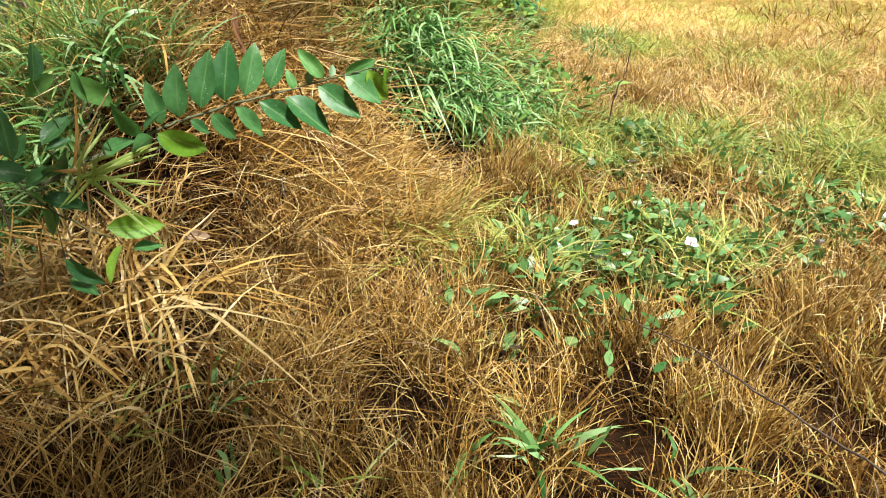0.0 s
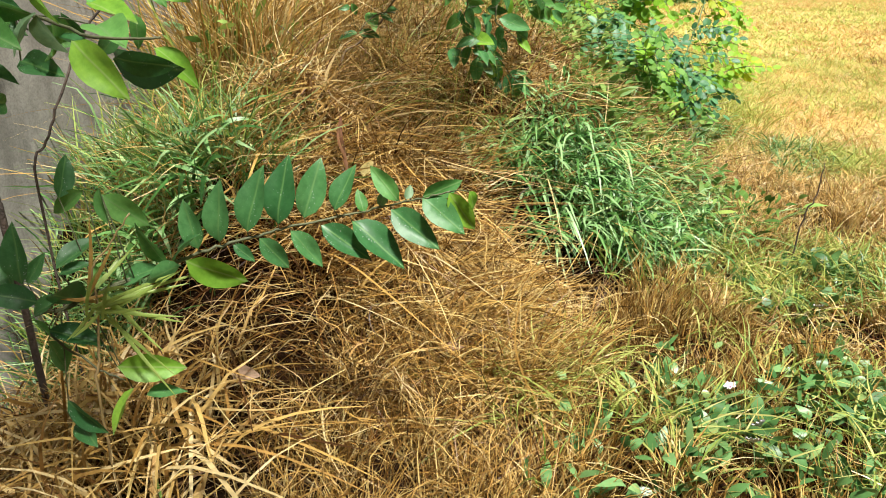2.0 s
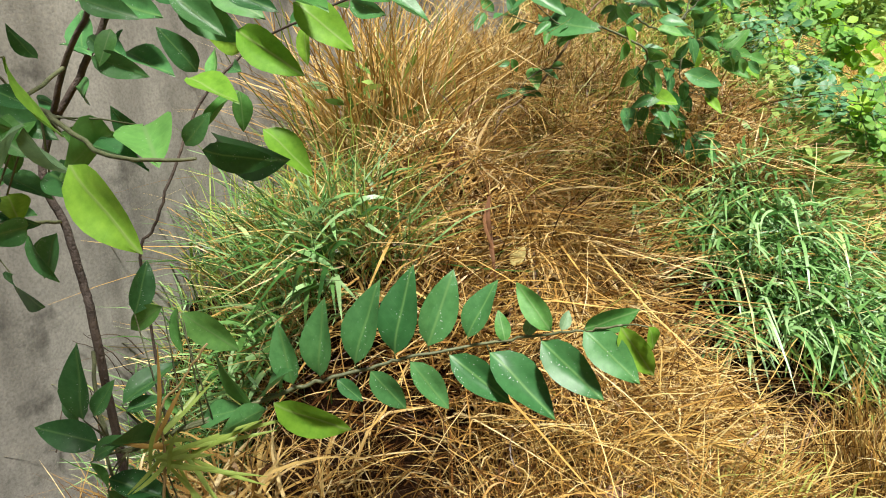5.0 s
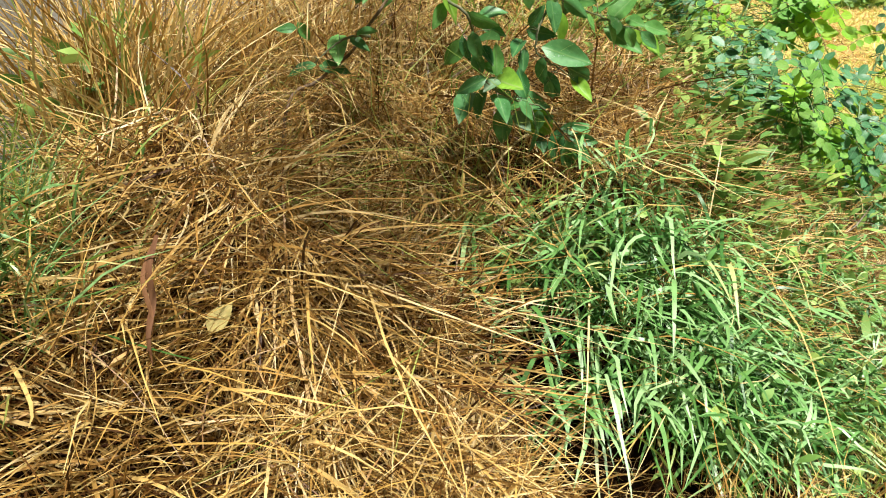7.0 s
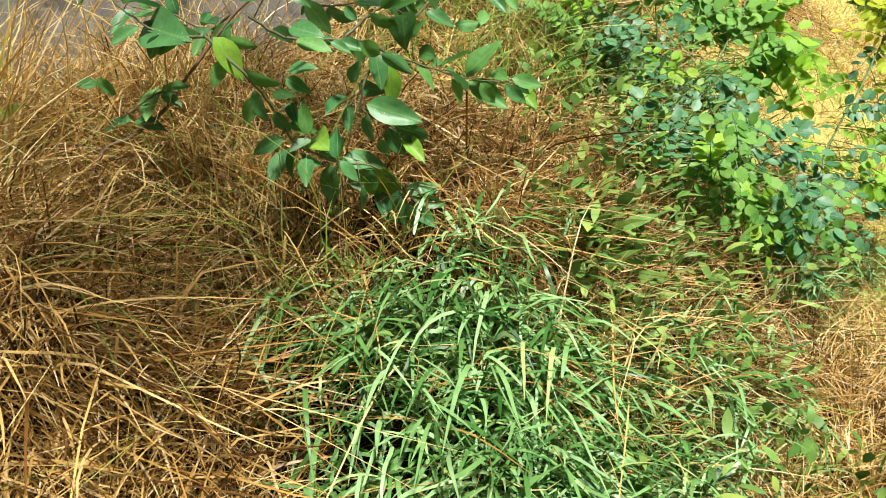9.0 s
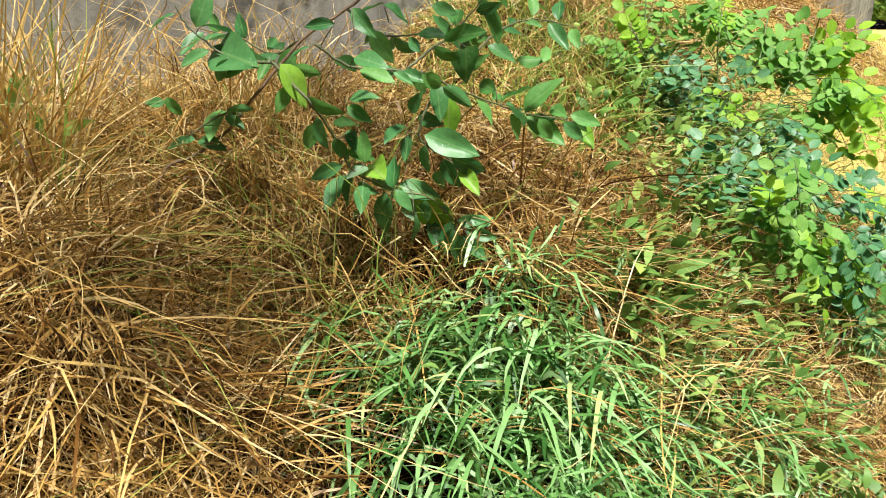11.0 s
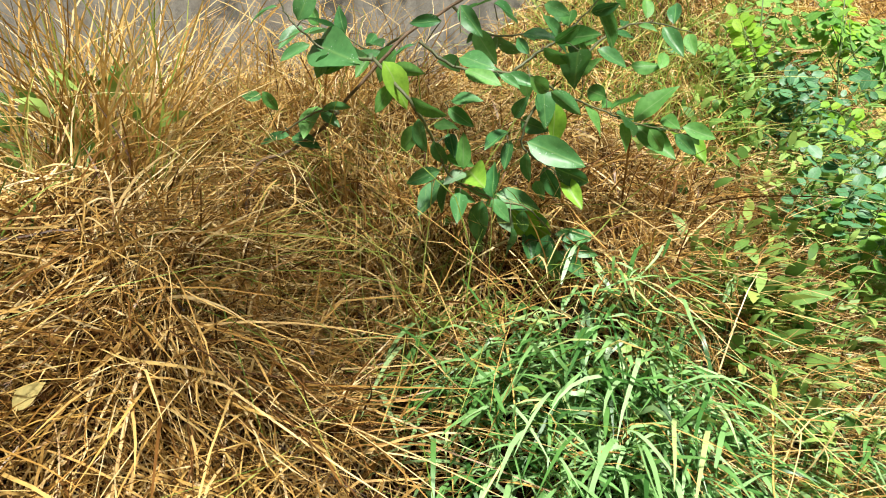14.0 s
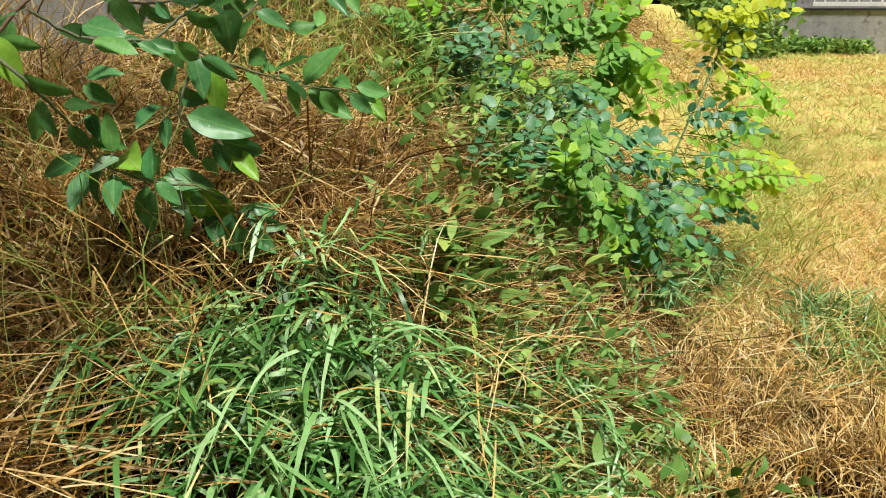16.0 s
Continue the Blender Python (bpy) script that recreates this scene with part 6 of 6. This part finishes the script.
def wall_tree():
    t = tagged(new("sapling"), "young broad-leaved tree with dark speckled leaves by the wall", "tree")
    x, y, z = WALL_TRUNK[0]
    foot = [(x - 0.02, y + 0.02, float(soil(x, y)) - 0.05)]
    limb("trunk", foot + WALL_TRUNK, 0.009, 0.006, BARK, t, label="thin dark brown trunk")
    limb("limb", WALL_LIMB, 0.006, 0.004, BARK, t)
    for line in (WALL_TWIG, LOWER_TWIG, MIDDLE_TWIG):
        limb("branch", line, 0.0035, 0.0015, TWIG, t)
    sx, sy, sz = WALL_STEM[0]
    limb("limb", [(sx + 0.01, sy + 0.01, float(soil(sx, sy)))] + WALL_STEM, 0.0035, 0.0025, BARK, t)
    limb("branch", LOW_BRANCH[2:4] + REACHING_BRANCH, 0.004, 0.0018, TWIG, t, label="thin branch reaching over the straw")
    limb("branch", LOW_BRANCH[:5], 0.004, 0.002, TWIG, t)
    limb("branch", DROOP_BRANCH, 0.003, 0.0015, TWIG, t)
    for table in (REACHING_LEAVES_A, REACHING_LEAVES_B):
        leaves(t, table, REACHING_BRANCH, twist=0.22)
    leaves(t, LOW_LEAVES, LOW_BRANCH, 0.2)
    leaves(t, LOW_MORE, LOW_BRANCH, 0.2)
    leaves(t, CROWN_NEAR, WALL_TWIG, 0.12)
    leaves(t, CROWN_INNER, MIDDLE_TWIG, 0.12)
    leaves(t, CROWN_WALL, LOWER_TWIG, 0.14)
    leaves(t, CROWN_TOP, WALL_STEM, 0.15)
    for table in (CROWN_FILL_A, CROWN_FILL_B):
        leaves(t, table, WALL_LIMB + LOWER_TWIG, 0.16)
    clothe(t, WALL_STEM[3:], "dmy", 0.05, 0.07, 0.11)
    clothe(t, WALL_TRUNK[4:], "ddm", 0.05, 0.07, 0.11)
    # limbs and crowns out of view, added to shade the near bank
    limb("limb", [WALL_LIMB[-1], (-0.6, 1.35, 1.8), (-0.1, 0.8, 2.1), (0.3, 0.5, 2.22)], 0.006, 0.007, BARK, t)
    shade_crown(t, (0.2, 0.5, 2.4), (0.5, 0.35, 0.2), 560)
    shade_crown(t, (-0.1, 1.4, 2.4), (0.38, 0.4, 0.2), 60)
    shade_crown(t, (-0.4, 1.05, 2.3), (0.3, 0.3, 0.15), 150)
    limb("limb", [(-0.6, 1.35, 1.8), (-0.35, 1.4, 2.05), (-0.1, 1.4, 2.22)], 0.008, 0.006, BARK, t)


def strip(name, line, width, mat, parent, label=""):
    """A long flat grass blade with a raised midrib along a curve."""
    pts = smooth_line(line, 6)
    bm = bmesh.new()
    rows = []
    for i, p in enumerate(pts):
        s = i / (len(pts) - 1)
        way = unit(pts[min(i + 1, len(pts) - 1)] - pts[max(i - 1, 0)])
        across = unit(np.cross(way, np.array([0.35, -0.8, 0.4])))
        up = np.cross(across, way)
        w = width * 0.5 * (0.3 + 0.7 * math.sin(math.pi * (0.12 + 0.7 * s))) * (1 - s ** 4) + 0.0003
        rows.append([bm.verts.new(p + across * w * k + up * w * 0.3 * (1 - abs(k))) for k in (-1, 0, 1)])
    for r0, r1 in zip(rows, rows[1:]):
        for k in (0, 1):
            bm.faces.new((r0[k], r0[k + 1], r1[k + 1], r1[k])).smooth = True
    return part(name, bm, mat, parent, label)


def dry_reed():
    t = tagged(new("reed"), "yellow dry reed leaning against the plaster wall", "grass")
    strip("stem", REED, 0.0045, STRAW_PALE, t)
    strip("leaf", REED_LEAF, 0.006, STRAW_PALE, t)
    strip("leaf", [REED[5], tuple(np.array(REED[4]) + (0.03, 0.02, 0.05)), tuple(np.array(REED[4]) + (0.05, 0.0, -0.1))], 0.009, GREEN_YELLOW, t)


def cane_grass():
    t = tagged(new("cane_grass"), "light green cane grass with narrow pointed blades", "grass")
    x, y, z = CANE[0]
    limb("stem", [(x, y, min(float(soil(x, y)), z - 0.02))] + CANE, 0.003, 0.0015, STEM_DRY, t, label="straw-coloured cane")
    more = [tuple(np.array(p) + rng.normal(0, 0.022, 3)) for p in CANE_TIPS]
    for i, tip in enumerate(CANE_TIPS + more):
        root = np.array(CANE[2]) + rng.normal(0, 0.015, 3)
        tip = np.array(tip)
        mid = (root + tip) / 2 + rng.normal(0, 0.004, 3)
        strip("blade", [root, mid, tip], 0.0068, CANE_GREEN if i % 6 else STRAW_PALE, t)


def bank_bush():
    t = tagged(new("bush"), "broad-leaved green bush hanging over dry grass on the bank", "bush")
    x, y, z = BUSH_TRUNK[0]
    limb("trunk", [(x - 0.05, y + 0.03, float(soil(x, y)) - 0.05)] + BUSH_TRUNK, 0.005, 0.004, STEM_BROWN, t, label="leaning brown trunk")
    twigs = (BUSH_TWIG_A, BUSH_TWIG_B, BUSH_TWIG_C, BUSH_TWIG_D, BUSH_TWIG_E, BUSH_TWIG_F)
    for line in twigs:
        limb("branch", line, 0.004, 0.0015, TWIG, t)
    for table in (BUSH_LEAVES_A, BUSH_LEAVES_B, BUSH_LEAVES_C, BUSH_LEAVES_D, BUSH_LEAVES_E):
        leaves(t, table, sum(twigs, []), 0.10, 0.4)
    for line in BUSH_MORE:
        limb("branch", line, 0.004, 0.0015, TWIG, t)
        clothe(t, line, "ddm", 0.045, 0.06, 0.11)
    for line in (BUSH_TWIG_A, BUSH_TWIG_C, BUSH_TWIG_E, BUSH_TWIG_F):
        clothe(t, line, "ddm", 0.055, 0.06, 0.10)
    # unseen upper limbs and crowns, placed to shade the mound and hollow
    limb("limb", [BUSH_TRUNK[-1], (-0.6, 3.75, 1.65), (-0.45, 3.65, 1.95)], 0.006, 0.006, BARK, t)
    shade_crown(t, (-0.55, 3.6, 2.15), (0.45, 0.5, 0.2), 200)
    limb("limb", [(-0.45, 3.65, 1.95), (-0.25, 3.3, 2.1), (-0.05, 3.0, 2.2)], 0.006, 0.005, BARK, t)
    shade_crown(t, (-0.05, 2.95, 2.3), (0.4, 0.35, 0.12), 50)
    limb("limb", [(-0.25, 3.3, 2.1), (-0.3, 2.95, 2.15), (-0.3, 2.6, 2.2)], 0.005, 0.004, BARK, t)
    shade_crown(t, (-0.3, 2.6, 2.3), (0.4, 0.3, 0.12), 90)


def frond(parent, kind, a, b, size=0.045):
    """A compound leaf: a bowed stalk with paired round leaflets and one at the end."""
    a, b = np.array(a), np.array(b)
    span = np.linalg.norm(b - a)
    way = (b - a) / span
    sidev = unit(np.cross(way, np.array([0.2, -0.7, 0.7]) + rng.normal(0, 0.25, 3)))
    bow = np.array([0, 0, 0.10 * span])
    pairs = max(3, int(span / (size * 0.6)))
    bm = bmesh.new()
    curve = [a + way * span * s + bow * math.sin(math.pi * s) for s in np.linspace(0, 1, 7)]
    tube(bm, curve, np.linspace(0.0022, 0.001, 7), 5)
    f = part("frond", bm, STEM_GREEN, parent)
    for i in range(pairs):
        s = 0.14 + 0.84 * i / pairs
        p = a + way * span * s + bow * math.sin(math.pi * s)
        for sgn in (-1, 1):
            if rng.random() < 0.05:
                continue
            q = p + sidev * sgn * 0.004 + way * rng.normal(0, 0.006)
            ln = size * rng.uniform(0.75, 1.15) * (1 - 0.25 * abs(2 * s - 1))
            d = unit(sidev * sgn * rng.uniform(0.8, 1.0) + way * 0.45 + np.array([0, 0, -0.18]) + rng.normal(0, 0.17, 3))
            place(LEAFLETS[kind], f, q, q + d * ln, (0.2, -0.45, 0.85), 0.28, "leaflet")
    place(LEAFLETS[kind], f, b, b + way * size, (0.2, -0.45, 0.85), 0.28, "leaflet")


def compound_plant(name, label, stems, fronds, size, extra=2):
    t = tagged(new(name), label, "shrub")
    for line, r in stems:
        x, y, z = line[0]
        limb("stem", [(x, y + 0.02, min(float(soil(x, y)), z) - 0.04)] + line, r, r * 0.5, STEM_GREEN, t)
    lines = np.concatenate([smooth_line(line, 8) for line, r in stems])
    more = [(k, np.array(a) + o, np.array(b) + o + rng.normal(0, 0.04, 3)) for k, a, b in fronds for o in rng.normal(0, 0.07, (extra, 3)) + np.array([0, 0.06, 0])]
    for kind, a, b in list(fronds) + more:
        frond(t, kind, a, b, size=size)
        d = np.linalg.norm(lines - np.array(a), axis=1)
        p = lines[d.argmin()]
        bm = bmesh.new()
        tube(bm, smooth_line([p, (p + np.array(a)) / 2 + np.array([0, 0, 0.02]), np.array(a)], 3), np.full(7, 0.0018), 5)
        part("side_shoot", bm, STEM_GREEN, t)


def clothe(parent, line, kinds, step, l0, l1, spread=0.5):
    """Alternate leaves along a twig."""
    pts = smooth_line(line, 10)
    run = np.concatenate([[0], np.cumsum(np.linalg.norm(np.diff(pts, axis=0), axis=1))])
    for i, s in enumerate(np.arange(step, run[-1], step)):
        p = np.array([np.interp(s, run, pts[:, k]) for k in range(3)])
        q = np.array([np.interp(min(s + 0.02, run[-1]), run, pts[:, k]) for k in range(3)])
        way = unit(q - p + 1e-6)
        sd = unit(np.cross(way, np.array([0.2, -0.6, 0.75]))) * (1 if i % 2 else -1)
        d = unit(way * 0.6 + sd + np.array([0, 0, -0.35]) + rng.normal(0, spread, 3))
        b = p + d * 0.012
        place(LEAF_SETS[kinds[int(rng.integers(len(kinds)))]][int(rng.integers(3))], parent, b, b + d * rng.uniform(l0, l1))


def shade_crown(parent, centre, size, count):
    """Unseen crown added to cast shade: many leaves in uneven clumps on short twigs."""
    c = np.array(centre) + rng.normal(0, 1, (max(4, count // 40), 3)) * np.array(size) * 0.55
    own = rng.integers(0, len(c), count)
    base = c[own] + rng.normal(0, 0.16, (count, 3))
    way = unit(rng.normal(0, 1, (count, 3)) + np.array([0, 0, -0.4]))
    ob = ribbons("shade_crown", base, way, rng.uniform(0.08, 0.14, count), rng.uniform(0.035, 0.06, count), np.full((count, 3), (0, 0, -0.15)), WEED, LEAFY, "unseen leafy crown added overhead for shade", "", 0.5)
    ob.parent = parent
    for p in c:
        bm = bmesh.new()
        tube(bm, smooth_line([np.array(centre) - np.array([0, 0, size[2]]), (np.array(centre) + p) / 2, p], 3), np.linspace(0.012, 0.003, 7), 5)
        part("shade_crown_limb", bm, BARK, parent)


def dry_vine():
    t = tagged(new("vine"), "thin dark leafless twigs clinging to the plaster wall", "vine")
    for line in VINES:
        limb("twig", line, 0.0022, 0.0009, STICK, t, wob=0.0012)


wall_tree()
dry_reed()
dry_vine()
cane_grass()
bank_bush()
compound_plant("feathery_shrub", "leafy shrub with paired bluish-green round leaflets on the bank", [(FRONT_STEM, 0.006)], FRONDS_FRONT, 0.06, 2)
compound_plant("dark_feathery_shrub", "dark blue-green feathery-leaved shrub on the bank", [(BLUE_STEM, 0.007), (BLUE_STEM_B, 0.006)], FRONDS_BLUE, 0.058, 3)
compound_plant("side_shrub", "fresh green feathery-leaved shrub on the slope behind the bush", [(SIDE_STEM_A, 0.006), (SIDE_STEM_B, 0.005)], FRONDS_SIDE, 0.062, 1)
compound_plant("pale_shrub", "tall pale green shrub with lobed leaves behind the bank", [(BACK_STEM_A, 0.007), (BACK_STEM_B, 0.006)], FRONDS_BACK, 0.085, 4)
compound_plant("yellow_shrub", "tall sunlit yellow-green shrub at the foot of the bank", [(YELLOW_STEM, 0.006)], FRONDS_YELLOW + FRONDS_LOW, 0.058, 1)

# ---------------------------------------------------------------- small things


def flower(x, y, size):
    t = new("flower")
    z = float(sward(x, y)) + 0.12
    t.location = (x, y, z)
    t.rotation_euler = tuple(rng.normal(0, 0.5, 3))
    bm = bmesh.new()
    c = bm.verts.new((0, 0, -0.3 * size))
    ring = [bm.verts.new((math.cos(a) * size * (0.55 + 0.1 * math.cos(5 * a)), math.sin(a) * size * (0.55 + 0.1 * math.cos(5 * a)), 0.08 * size * math.cos(10 * a))) for a in np.linspace(0, 2 * math.pi, 21)[:-1]]
    for i in range(20):
        bm.faces.new((c, ring[i], ring[(i + 1) % 20])).smooth = True
    part("petals", bm, PETAL, t)
    bm = bmesh.new()
    bmesh.ops.create_uvsphere(bm, u_segments=8, v_segments=5, radius=0.09 * size)
    bmesh.ops.translate(bm, verts=bm.verts[:], vec=(0, 0, -0.18 * size))
    part("heart", bm, PETAL_HEART, t)
    bm = bmesh.new()
    tube(bm, [(0, 0, -0.28 * size), (0.004, 0.003, -0.06), (0.0, 0.006, -0.13)], [0.0012, 0.0012, 0.0015], 5)
    part("stalk", bm, STEM_GREEN, t)
    tagged(t, "small white funnel flower among green weeds", "flower", "flowers in the weeds")


for fx, fy, fs in ((0.52, 2.21, 0.034), (0.50, 2.13, 0.036), (0.84, 2.24, 0.040), (0.47, 2.42, 0.03), (1.30, 2.30, 0.032), (0.20, 1.62, 0.028), (0.80, 3.02, 0.03)):
    flower(fx, fy, fs)


def twig_thing(name, pts, r0, r1, label, side=()):
    t = tagged(new(name), label, "stick")
    limb("stem", pts, r0, r1, STICK, t, wob=0.003)
    for s in side:
        limb("side_twig", s, r1, r1 * 0.5, STICK, t, wob=0.003)


sx, sy = 0.77, 3.5
twig_thing("standing_stem", [(sx, sy, float(soil(sx, sy)) - 0.03), (0.80, 3.52, 0.16), (0.84, 3.54, 0.30), (0.85, 3.55, 0.42)], 0.004, 0.002, "bare dark stem standing upright in the field")
g0 = float(sward(1.1, 1.1)) - 0.06
twig_thing("fallen_twig", [(1.15, 1.0, g0 + 0.10), (0.98, 1.2, g0 + 0.13), (0.80, 1.42, g0 + 0.15), (0.66, 1.60, g0 + 0.16), (0.5, 1.72, g0 + 0.17)], 0.004, 0.0015, "thin dark dead twig lying over stubble",
           [[(0.80, 1.42, g0 + 0.15), (0.72, 1.45, g0 + 0.19), (0.66, 1.52, g0 + 0.21)], [(0.98, 1.2, g0 + 0.13), (1.05, 1.32, g0 + 0.18), (1.12, 1.42, g0 + 0.2)], [(0.9, 1.3, g0 + 0.14), (0.95, 1.42, g0 + 0.2), (0.93, 1.5, g0 + 0.24)]])


def dead_leaf(x, y, size, turn, label, rise=0.03, kind="x", tilt=0.15):
    z = float(canopy(x, y)) + rise
    me = LEAF_SETS[kind][int(rng.integers(2))]
    d = Vector((math.cos(turn), math.sin(turn), tilt)) * size
    ob = place(me, None, (x, y, z), Vector((x, y, z)) + d, (0.2, -0.6, 0.7), 0.2, "fallen_leaf")
    tagged(ob, label, "leaf", "fallen leaves")


dead_leaf(-0.33, 2.26, 0.065, 0.5, "pinkish-brown dead leaf lying on straw", 0.04)
dead_leaf(-0.70, 1.77, 0.07, -0.1, "crumpled brown dead leaf lying on straw", 0.05)
dead_leaf(-0.67, 2.56, 0.05, 1.2, "pale yellow dead leaf on the straw mound", 0.08, "f", 0.9)


def withered_leaf():
    t = tagged(new("withered_leaf"), "long dark brown curled leaf hanging on the straw mound", "leaf", "fallen leaves")
    strip("blade", [(-0.715, 2.52, 0.735), (-0.70, 2.48, 0.69), (-0.69, 2.47, 0.64), (-0.665, 2.43, 0.60), (-0.655, 2.42, 0.55)], 0.013, LEAF_WITHERED, t)
    strip("curled_edge", [(-0.715, 2.52, 0.735), (-0.705, 2.47, 0.68), (-0.675, 2.45, 0.62), (-0.665, 2.42, 0.57)], 0.008, LEAF_WITHERED, t)


withered_leaf()
